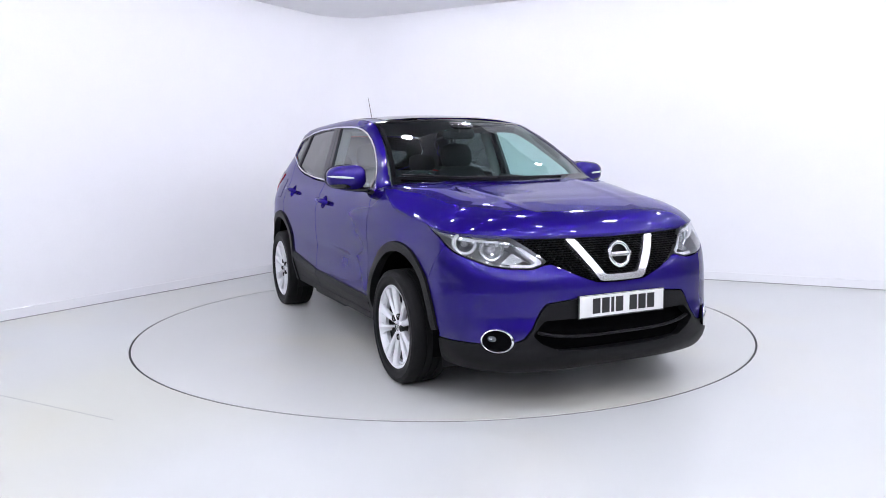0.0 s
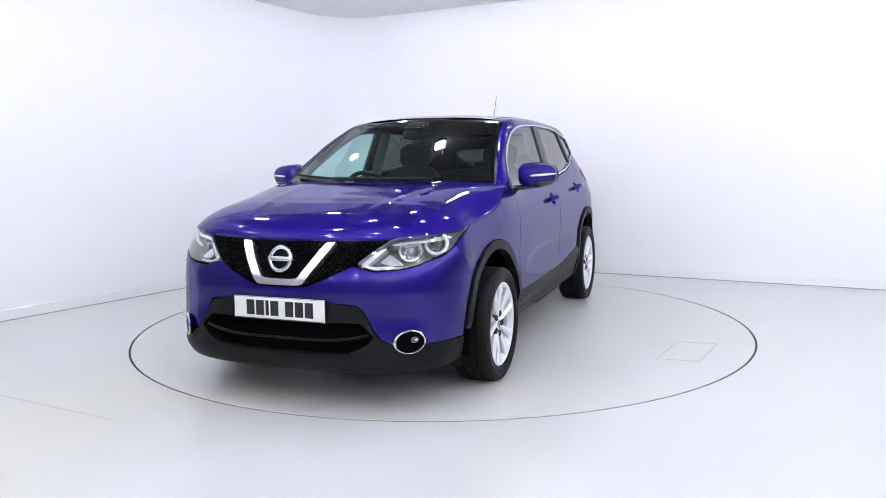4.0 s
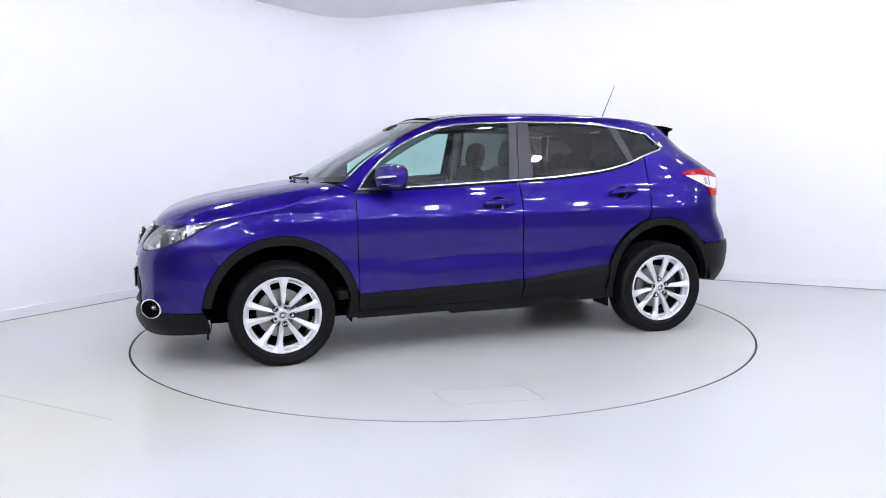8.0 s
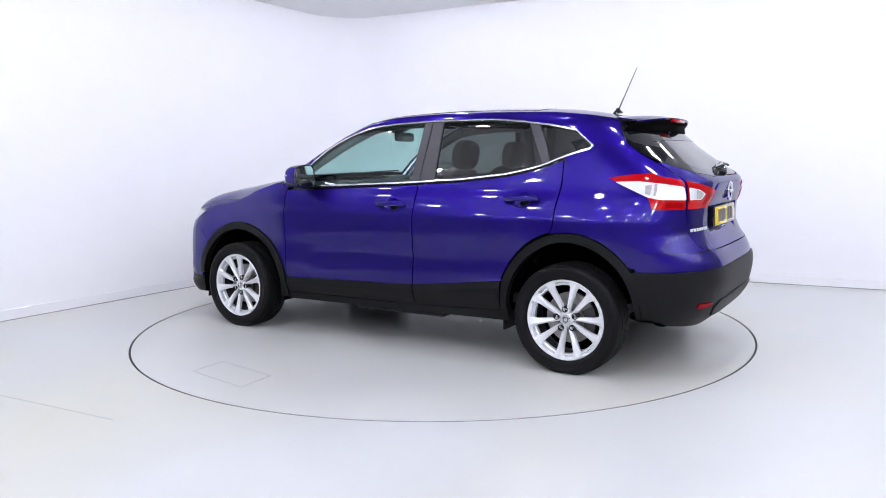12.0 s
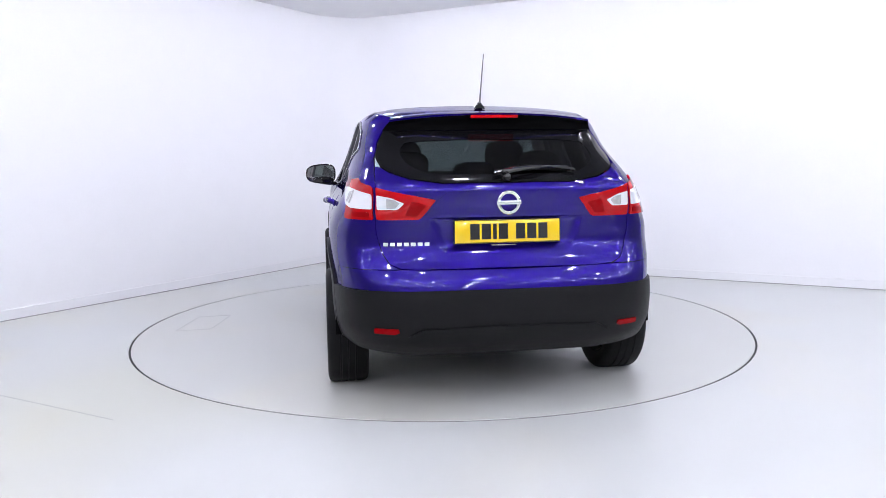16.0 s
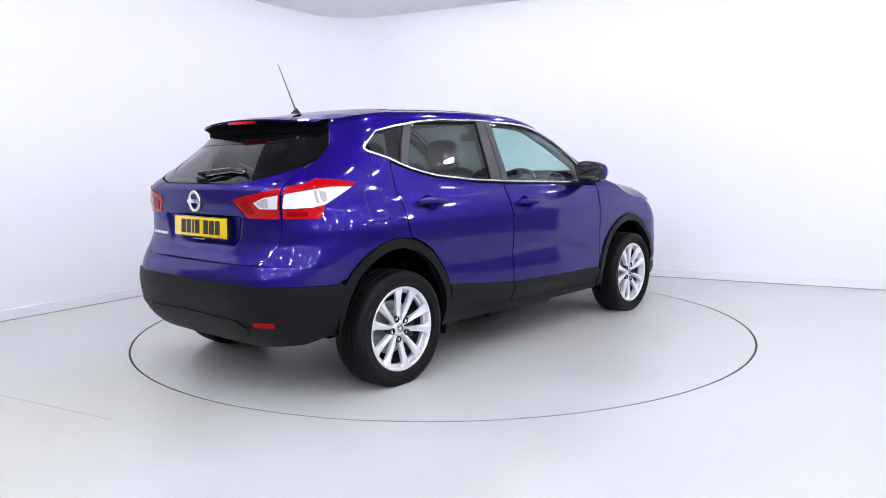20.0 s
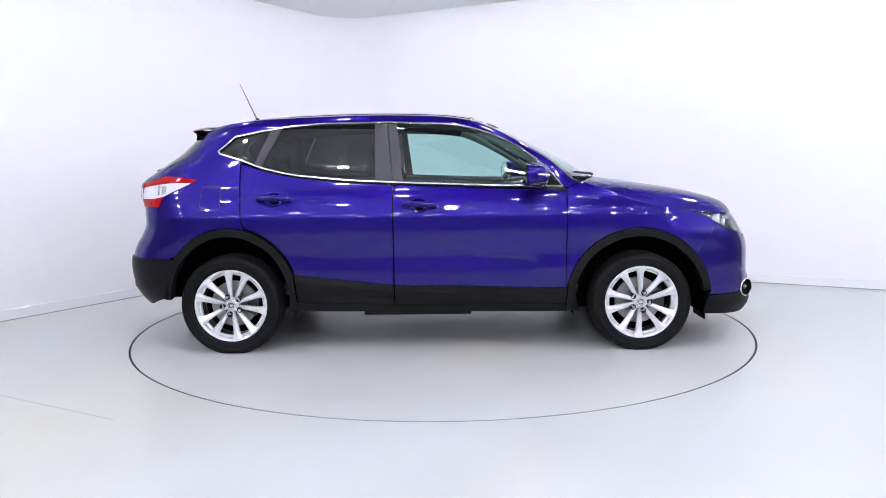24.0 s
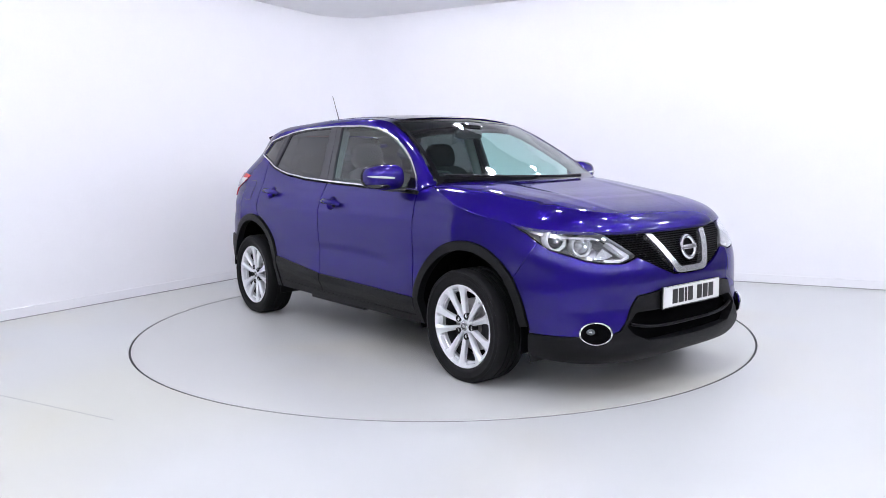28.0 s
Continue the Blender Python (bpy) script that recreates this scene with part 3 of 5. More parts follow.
def side_panels():
    # front wing: from the door's edge to the bumper
    bonnet = [(s, float(TOP(s))) for s in np.linspace(0.95, at_x(1.62, 0.899), 22)]
    wing = [(0.852, 1.045), *bonnet, *side_pts((1.745, 0.853), (1.815, 0.814))]
    wing += arch_pts(FA, ARCH_F, 40, 167, 0.004) + [(0.846, 0.43)]
    pair("front_wing", sheet(wing), PAINT)
    # doors below the glass
    front = [(0.846, 1.042), (0.843, clad_z(0.84)), (-0.262, clad_z(-0.262)), (-0.264, 1.082)] + [p for p in DLO_LOW if p[0] > -0.26]
    fd = pair("front_door", sheet([(x, z - (0.012 if z > 1.04 else 0)) for x, z in front], [arc(-0.100, 0.944, 0.062, 0.047, 0, 345, 23)], corner=0.004, step=0.02), PAINT)
    rear = [(-0.270, 1.078), (-0.268, clad_z(-0.27)), (-0.915, clad_z(-0.915))]
    rear += [p for p in arch_pts(RA, ARCH_R, 23, 76, 0.016, 16)]
    rear += side_pts((-1.238, 0.86), (-1.250, 1.02), (-1.256, 1.12), (-1.252, 1.225))
    rear += [(x, z - 0.012) for x, z in DLO_LOW if -1.24 < x < -0.28]
    rd = pair("rear_door", sheet(rear, [arc(-1.034, 0.990, 0.062, 0.047, 0, 345, 23)], corner=0.004, step=0.02), PAINT)
    # quarter, roof rail and screen pillar in one pressing
    rail = [(s, float(TOP(s))) for s in np.linspace(0.942, ROOF_END, 60)]
    end = [tail_pts((0.527, 1.445))[0]] + tail_pts((0.573, 1.39), (0.606, 1.33), (0.627, 1.26), (0.631, 1.215), (0.636, 1.15), (0.6415, 1.05), (0.6415, 0.95), (0.6355, 0.867), (0.6135, 0.787), (0.5815, 0.7375), (0.532, 0.7145))
    body = [*rail, *end, (at_x(-1.76, 0.712), 0.7105), (at_x(-1.72, 0.66), 0.625)]
    body += arch_pts(RA, ARCH_R, 142, 76, 0.004, 20)
    body += side_pts((-1.243, 0.86), (-1.256, 1.02), (-1.262, 1.12), (-1.258, 1.242))
    body += [p for p in DLO_LOW[:3][::-1] if p[1] > 1.25]
    up = [(x, z) for x, z in DLO_TOP][::-1]
    body += up + [(0.852, 1.047)]
    pair("body_side", sheet(body, corner=0.004), PAINT)
    return fd, rd


FD, RD = side_panels()


def bright_trim():
    """The bright surround of the side windows."""
    loop = DLO_TOP + DLO_LOW
    ring = rounded(loop, 0.014)
    inner = inset(resample(ring if area2(np.array(ring)) > 0 else ring[::-1], 0.02), 0.0095)
    pair("window_surround", sheet(ring, [list(map(tuple, inner))], step=0.02, edge=0.014, off=0.006, gap=0.0, depth=0.012, corner=0), SATIN, None, "bright satin metal window surround")
    return inner


INNER = bright_trim()


def clip_ring(ring, x0, x1, lean0=0.0, lean1=0.0):
    """The part of the window ring between two slanting lines (x at z = 1.1, leaning with height)."""
    out = [tuple(p) for p in ring]
    for x, lean, keep in ((x0, lean0, 1), (x1, lean1, -1)):
        res = []
        for i in range(len(out)):
            a, b = out[i], out[(i + 1) % len(out)]
            fa = (a[0] - x - lean * (a[1] - 1.1)) * keep
            fb = (b[0] - x - lean * (b[1] - 1.1)) * keep
            if fa >= 0:
                res.append(a)
            if fa * fb < 0:
                t = fa / (fa - fb)
                res.append((a[0] + (b[0] - a[0]) * t, a[1] + (b[1] - a[1]) * t))
        out = res
    return out


def side_glass():
    g = dict(step=0.05, edge=0.02, off=-0.010, gap=0.001, depth=0.004, corner=0.006)
    pair("front_window", sheet(clip_ring(INNER, -0.205, 2, -0.115, 0), **g), WINDOW, FD, "green-tinted front door glass")
    pair("rear_window_glass", sheet(clip_ring(INNER, -1.168, -0.375, 0.50, -0.02), **g), PRIVACY, RD, "dark privacy glass of the rear door")
    pair("quarter_window", sheet(clip_ring(INNER, -2, -1.241, 0, 0.496), **g), PRIVACY, None, "small dark rear quarter glass")
    p = dict(step=0.04, edge=0.02, off=0.001, gap=0.0015, depth=0.02, corner=0.003)
    pair("door_pillar", sheet(clip_ring(INNER, -0.266, -0.200, -0.10, -0.115), **p), PILLAR, FD)
    pair("door_pillar", sheet(clip_ring(INNER, -0.380, -0.270, -0.02, -0.10), **p), PILLAR, RD)
    pair("rear_pillar", sheet(clip_ring(INNER, -1.236, -1.173, 0.496, 0.50), **p), PILLAR, RD)
    pair("mirror_quarter", sheet(clip_ring(INNER, 0.70, 2, 0.0, 0), **{**p, "off": -0.004}), GLOSSBLACK, FD)


side_glass()


def cladding():
    lipf = [*arch_pts(FA, ARCH_F, 8, 90, 0.0, 22), *arch_pts(FA, ARCH_F, 90, 166, 0.0, 22), (0.85, 0.26), (0.925, 0.26), *arch_pts(FA, ARCH_F, 170, 8, -LIP, 40)]
    pair("front_arch_moulding", sheet(lipf, step=0.03, edge=0.016, off=0.013, depth=0.05, gap=0, corner=0.003), CLAD, None, "black plastic wheel arch moulding")
    lipr = [*arch_pts(RA, ARCH_R, 178, 20, 0.0, 40), (-0.895, 0.27), (-0.955, 0.27), *arch_pts(RA, ARCH_R, 4, 178, -LIP, 40)]
    pair("rear_arch_moulding", sheet(lipr, step=0.03, edge=0.016, off=0.013, depth=0.05, gap=0, corner=0.003), CLAD, None, "black plastic wheel arch moulding")
    low = 0.300
    f = [(0.846, clad_z(0.84)), (0.846, low), (-0.262, low + 0.006), (-0.262, clad_z(-0.262))]
    ridge = lambda s, z: 0.011 * np.clip(1 - np.abs(z - (np.interp(s, [-0.95, -0.27, 0.85], [0.512, 0.436, 0.408]) - 0.042)) / 0.055, 0, 1)
    pair("door_cladding", sheet(f, off=0.004, bulge=ridge, step=0.016), CLAD, FD, "black textured lower door cladding")
    r = [(-0.269, clad_z(-0.27)), (-0.269, low + 0.006), (-0.890, 0.330), (-0.905, clad_z(-0.905))]
    pair("door_cladding", sheet(r, off=0.004, bulge=ridge, step=0.016), CLAD, RD, "black textured lower door cladding")
    sill = [(0.86, low - 0.003), (0.86, 0.245), (-0.90, 0.262), (-0.90, 0.327), (-0.27, low + 0.003)]
    pair("sill", sheet(sill, off=0.002, depth=0.06), CLAD)


cladding()


# ---- nose ----
HEAD = [(at_x(1.632, 0.897), 0.897), (at_x(1.80, 0.886), 0.883), *nose_pts((0.60, 0.868), (0.535, 0.853), (0.470, 0.802), (0.400, 0.745), (0.408, 0.728), (0.488, 0.706), (0.60, 0.713), (0.675, 0.727), (0.722, 0.749)), *side_pts((1.880, 0.783), (1.815, 0.818), (1.745, 0.857))]
GRILLE_TOP, GRILLE_LOW = [(0.525, 0.850), (0.30, 0.846), (0.0, 0.843)], [(0.385, 0.731), (0.25, 0.668), (0.148, 0.628), (0.0, 0.622)]


def both(yz):
    """A line given from the left flank to the middle, carried on to the other side."""
    return yz + [(-y, z) for y, z in yz[::-1] if y > 1e-6]


def mirror_s(pts):
    return pts + [(2 * SCF - s, z) for s, z in pts[::-1] if s < SCF - 1e-4]


def mirror_t(pts):
    return pts + [(2 * SCR - s, z) for s, z in pts[::-1] if s > SCR + 1e-4]


GRILLE = material("black_grille_gloss", (0.003, 0.003, 0.0035), rough=0.4, spec=0.15)
VEE = material("bright_chrome_bar", (0.86, 0.86, 0.88), rough=0.24, metal=0.95)


def nose():
    up = side_pts((1.815, 0.814), (1.880, 0.779)) + nose_pts((0.722, 0.745), (0.675, 0.723), (0.60, 0.709), (0.488, 0.702), (0.404, 0.723), (0.385, 0.726), (0.25, 0.664), (0.148, 0.624), (0.0, 0.618))
    down = [(at_x(1.776, 0.345), 0.345), *nose_pts((0.72, 0.347), (0.60, 0.350), (0.545, 0.368), (0.50, 0.42), (0.455, 0.505), (0.425, 0.538), (0.27, 0.552), (0.0, 0.556))]
    edge_f = [p for p in arch_pts(FA, ARCH_F, 6, 40, 0.004, 10)]
    left_arch = edge_f
    right_arch = [(2 * SCF - s, z) for s, z in edge_f[::-1]]
    ring = mirror_s(up) + right_arch + mirror_s(down)[::-1] + left_arch
    panel("front_bumper", sheet(ring, corner=0.008), PAINT)
    # black lower part with its wide intake
    dn = [(at_x(1.772, 0.341), 0.341), *nose_pts((0.72, 0.343), (0.60, 0.346), (0.541, 0.364), (0.496, 0.416), (0.451, 0.501), (0.421, 0.534), (0.27, 0.548), (0.0, 0.552))]
    bt = [(at_x(1.745, 0.235), 0.215), *nose_pts((0.70, 0.205), (0.45, 0.200), (0.0, 0.200))]
    mouth = both([(0.435, 0.452), (0.500, 0.388), (0.46, 0.345), (0.37, 0.306), (0.2, 0.296), (0.0, 0.292)])
    mouth = nose_pts(*mouth)
    panel("lower_bumper", sheet(mirror_s(dn) + mirror_s(bt)[::-1], [mouth], off=0.004, depth=0.05, corner=0.01), CLAD, None, "black textured lower front bumper")
    back = nose_pts(*both([(0.47, 0.47), (0.53, 0.388), (0.40, 0.28), (0.0, 0.27)]))
    panel("intake_backing", sheet(back, off=-0.06, depth=0.0, gap=0), DARK)
    for z, d in ((0.362, -0.012),):
        w = 0.47
        yy = np.linspace(-w, w, 40)
        zz = z + 0.035 * (np.abs(yy) / w) ** 4
        pts = shell(nose_s(yy, zz), zz)
        part("intake_bar", tube([p + np.array([d, 0, 0]) for p in pts], 0.011, 8, flat=0.7), CLAD, car)
    # upper grille: backing, mesh
    ring = nose_pts(*both(GRILLE_TOP)) + nose_pts(*both(GRILLE_LOW))[::-1]
    panel("grille_backing", sheet(ring, off=-0.05, depth=0.0, gap=-0.01), DARK)
    gm = bmesh.new()
    ringa = np.array(resample(ring, 0.02))
    cell = 0.0135
    hexes = []
    for r in range(26):
        for q in range(80):
            y = -0.70 + q * cell * 1.9 + (r % 2) * cell * 0.95
            z = 0.61 + r * cell * 0.82
            hexes.append((y, z))
    hexes = np.array(hexes)
    cen = np.stack([nose_s(hexes[:, 0], np.minimum(hexes[:, 1], 0.86)), hexes[:, 1]], 1)
    hexes = hexes[inside(cen, ringa)]
    ring6 = [(rad * math.cos(radians(60 * k + 30)), rad * math.sin(radians(60 * k + 30)), d) for k in range(6) for rad, d in ((0.98, -0.012), (0.80, -0.014), (0.80, -0.034))]
    yy = hexes[:, :1] + cell * 1.08 * np.array([c[0] for c in ring6])
    zz = hexes[:, 1:] + cell * 0.56 * np.array([c[1] for c in ring6])
    pp = shell(nose_s(yy, np.clip(zz, 0.60, 0.86)), zz)
    pp[..., 0] += np.array([c[2] for c in ring6])
    for cellp in pp:
        vs = [gm.verts.new(p) for p in cellp]
        for k in range(6):
            j = (k + 1) % 6
            gm.faces.new((vs[3 * k], vs[3 * j], vs[3 * j + 1], vs[3 * k + 1]))
            gm.faces.new((vs[3 * k + 1], vs[3 * j + 1], vs[3 * j + 2], vs[3 * k + 2]))
    g = part("grille", gm, GRILLE, car, "gloss black honeycomb grille", 30)
    tagged(g, kind="stuff")
    vee = nose_pts((0.272, 0.832), (0.136, 0.636), (0.11, 0.628), (0, 0.626), (-0.11, 0.628), (-0.136, 0.636), (-0.272, 0.832), (-0.218, 0.828), (-0.106, 0.666), (-0.088, 0.659), (0, 0.657), (0.088, 0.659), (0.106, 0.666), (0.218, 0.828))
    panel("grille_vee", sheet(vee, off=0.012, depth=0.04, gap=0, corner=0.008, step=0.016, edge=0.01), VEE, None, "broad polished chrome V-shaped grille bar")


nose()


def bonnet():
    ss = np.concatenate([np.linspace(0.955, 1.7, 26), np.linspace(1.74, SCF - 0.003, 34)])
    crown = glide([0.95, 1.16, 1.30, 1.44, 1.64, 1.88, 1.98, 2.03, 2.053, 2.066], [0.018, 0.076, 0.120, 0.131, 0.123, 0.099, 0.070, 0.032, 0.010, 0.0])
    n = 96
    verts, faces = [], []
    rows = []
    for s in ss:
        e = shell(s, TOP(s) - 0.001)
        row = []
        for j in range(n + 1):
            v = math.sin(math.pi / 2 * (-1 + 2 * j / n))
            k = 1 - abs(v) ** 7.0
            bow = 0.190 * (1 - v * v) * float(np.clip((1.45 - s) / 0.5, 0, 1)) ** 1.5
            x = e[0] + bow
            yy = abs(v * e[1])
            on = float(ease((2.02 - x) / 0.4))
            # two pressed creases a side, running in towards the nose
            ridge = on * (0.0045 * math.exp(-(((yy - 0.41 + 0.13 * (x - 1.40)) / 0.030) ** 2)) + 0.0030 * math.exp(-(((yy - 0.735 + 0.22 * (x - 1.25)) / 0.028) ** 2)) * float(ease((1.75 - x) / 0.4)))
            row.append((x, e[1] * v * 0.996, e[2] + float(crown(e[0])) * k + ridge))
        rows.append(row)
    # even out the crown between scuttle and front lip
    Z = np.array([[p[2] for p in r] for r in rows])
    fade = np.clip((len(rows) - 6 - np.arange(len(rows))) / 8, 0, 1)[:, None] * (1 - np.abs(np.array([p[1] for p in rows[0]])) / abs(rows[0][0][1])) ** 0.2
    for _ in range(60):
        Z[1:-1] += 0.5 * fade[1:-1] * ((Z[:-2] + Z[2:]) / 2 - Z[1:-1])
    rows = [[(p[0], p[1], float(Z[i, j])) for j, p in enumerate(r)] for i, r in enumerate(rows)]
    for r in rows:
        verts += r
    m = n + 1
    for i in range(len(rows) - 1):
        for j in range(n):
            faces.append((i * m + j, (i + 1) * m + j, (i + 1) * m + j + 1, i * m + j + 1))
    # turned-down rim
    rim = [i * m for i in range(len(rows))] + [(len(rows) - 1) * m + j for j in range(1, m)] + [i * m + n for i in range(len(rows) - 2, -1, -1)]
    base = len(verts)
    verts += [(verts[i][0] - 0.004, verts[i][1] * 0.99, verts[i][2] - 0.016) for i in rim]
    for k in range(len(rim) - 1):
        faces.append((rim[k], base + k, base + k + 1, rim[k + 1]))
    ob = mesh_object("bonnet", verts, faces, PAINT, car)
    ob.data.set_sharp_from_angle(angle=radians(50))
    return rows[0]


BONNET_REAR = bonnet()


def grid_panel(name, fn, nu, nv, mat, thick, label="", parent=None, u=(0, 1), v=(-1, 1)):
    """A curved sheet given by fn(u, v), closed into a thin solid."""
    verts, faces = [], []
    for i in range(nu + 1):
        for j in range(nv + 1):
            verts.append(fn(u[0] + (u[1] - u[0]) * i / nu, v[0] + (v[1] - v[0]) * j / nv))
    m = nv + 1
    for i in range(nu):
        for j in range(nv):
            faces.append((i * m + j, (i + 1) * m + j, (i + 1) * m + j + 1, i * m + j + 1))
    bm = bmesh.new()
    vs = [bm.verts.new(p) for p in verts]
    for f in faces:
        bm.faces.new([vs[k] for k in f])
    bm.normal_update()
    if thick:
        bmesh.ops.solidify(bm, geom=bm.faces[:], thickness=thick)
    return part(name, bm, mat, parent or car, label, 35)


def screen(u, v):
    s = 0.93 + (0.232 - 0.93) * u
    e = shell(s, TOP(s) - 0.0005)
    bx, bz = 0.235 + (0.055 - 0.235) * u, -0.006 - 0.09 * u * (1 - u) + 0.034 * u
    k = 1 - v * v
    return (e[0] + bx * k, e[1] * v, e[2] + bz * k * (0.7 + 0.3 * k))


def roof(u, v):
    s = 0.232 + (ROOF_END - 0.232) * u
    e = shell(s, TOP(s) - 0.0005)
    k = 1 - abs(v) ** 2.8
    return (e[0] + 0.055 * max(0, 1 - u * 3) * (1 - v * v), e[1] * v, e[2] + (0.034 - 0.016 * float(ease((u - 0.45) / 0.55)) + 0.006 * math.sin(math.pi * u)) * k)


grid_panel("windscreen", screen, 26, 32, WINDOW, 0.0, "large raked green-tinted windscreen", v=(-0.985, 0.985), u=(0.02, 0.985))
for name_u, name_v in (((0.02, 0.085), (-0.985, 0.985)), ((0.925, 0.985), (-0.985, 0.985)), ((0.085, 0.925), (-0.985, -0.95)), ((0.085, 0.925), (0.95, 0.985))):
    grid_panel("windscreen_border", lambda u, v: Vector(screen(u, v)) + Vector((0.0012, 0, 0.0022)), 14, 30 if name_v[0] * name_v[1] < 0 else 3, FRIT, 0.0, "black printed windscreen border", u=name_u, v=name_v)
grid_panel("roof", roof, 40, 36, PAINT, 0.0)


def roof_glass(u, v):
    p = roof(0.004 + 0.60 * u, v * 0.86)
    return (p[0], p[1], p[2] + 0.002)


grid_panel("roof_glass", roof_glass, 26, 26, GLOSSBLACK, 0.0, "dark panoramic roof glass")


# ---- tail ----
def gate_form(s, z):
    """The tail with the plate's shallow recess pressed in."""
    p = shell(s, z)
    y = np.abs(p[..., 1])
    e = np.clip((0.395 - 0.35 * np.clip(0.955 - z, 0, None) - y) / 0.045, 0, 1)
    v = np.clip((0.962 - z) / 0.02, 0, 1) * np.clip((z - 0.775) / 0.065, 0, 1)
    k = e * e * (3 - 2 * e) * v * v * (3 - 2 * v)
    return p + shell_normal(s, z) * (-0.016 * k)[..., None]


def gate_normal(s, z, e=0.004):
    n = -np.cross(gate_form(s + e, z) - gate_form(s - e, z), gate_form(s, z + e) - gate_form(s, z - e))
    return n / np.maximum(np.linalg.norm(n, axis=-1, keepdims=True), 1e-9)


def tail():
    # tailgate: from the shut line up to the window
    side = [(0.612, 0.789), (0.634, 0.867), (0.640, 0.95), (0.640, 1.05), (0.634, 1.15), (0.628, 1.207)]
    edge = tail_pts(*side)
    low = tail_pts((0.580, 0.739), (0.530, 0.718), (0.43, 0.713), (0.0, 0.711))
    top = tail_pts((0.608, 1.206), (0.562, 1.174), (0.475, 1.144), (0.32, 1.122), (0.0, 1.116))
    half = low[::-1] + edge + top
    loop = half + [(2 * SCR - s, z) for s, z in half[::-1]]
    panel("tailgate", sheet(loop, corner=0.006, step=0.018, edge=0.012, form=gate_form, form_normal=gate_normal), PAINT)
    fin = tail_pts((0.415, 0.957), (0.345, 1.045), (0.305, 1.078), (0.27, 1.084), (0.0, 1.086))
    fin = tail_pts((0.0, 0.957)) + fin
    panel("tailgate_finisher", sheet(fin + [(2 * SCR - s, z) for s, z in fin[::-1] if s > SCR + 1e-4], off=0.006, depth=0.010, gap=0.001, corner=0.01, step=0.018), PAINT)
    gl = tail_pts((0.0, 1.120), (0.32, 1.126), (0.473, 1.148), (0.560, 1.178), (0.608, 1.211), (0.624, 1.26), (0.603, 1.33), (0.570, 1.39), (0.524, 1.447), (0.3, 1.455), (0.0, 1.455))
    gloop = gl + [(2 * SCR - s, z) for s, z in gl[::-1]]
    panel("tailgate_window", sheet(gloop, off=-0.004, depth=0.012, corner=0.004), TAILGLASS, None, "dark privacy glass tailgate window")
    hole = tail_pts((0.0, 1.160), (0.30, 1.166), (0.40, 1.180), (0.47, 1.215), (0.50, 1.26), (0.495, 1.295), (0.47, 1.325), (0.3, 1.338), (0.0, 1.340))
    panel("window_border", sheet(gloop, [hole + [(2 * SCR - s, z) for s, z in hole[::-1]]], off=-0.002, depth=0.004, gap=0.001, corner=0.012, step=0.03), FRIT, None, "black printed border of the tailgate glass")
    # painted upper bumper
    a = [(at_x(-1.715, 0.62), 0.622), (at_x(-1.755, 0.705), 0.708), *tail_pts((0.60, 0.709), (0.53, 0.711), (0.3, 0.707), (0.0, 0.705))]
    b = [(at_x(-1.715, 0.61), 0.612), *tail_pts((0.70, 0.617), (0.4, 0.617), (0.0, 0.617))]
    panel("rear_bumper", sheet(mirror_t(a) + mirror_t(b)[::-1], corner=0.003, step=0.018, off=-0.0008, gap=-0.0015), PAINT)
    c = [(at_x(-1.706, 0.60), 0.609), *tail_pts((0.70, 0.613), (0.4, 0.613), (0.0, 0.613))]
    arch = arch_pts(RA, (ARCH_R[0] - LIP, ARCH_R[1] - LIP), 146, 175, 0.0, 10)
    d = [*tail_pts((0.72, 0.315), (0.60, 0.300), (0.45, 0.285), (0.0, 0.285))]
    left = c[::-1] + arch + d
    loop = left + [(2 * SCR - s, z) for s, z in left[::-1]]
    panel("lower_rear_bumper", sheet(loop, off=0.012, depth=0.05, corner=0.006), CLAD, None, "black textured lower rear bumper")


tail()


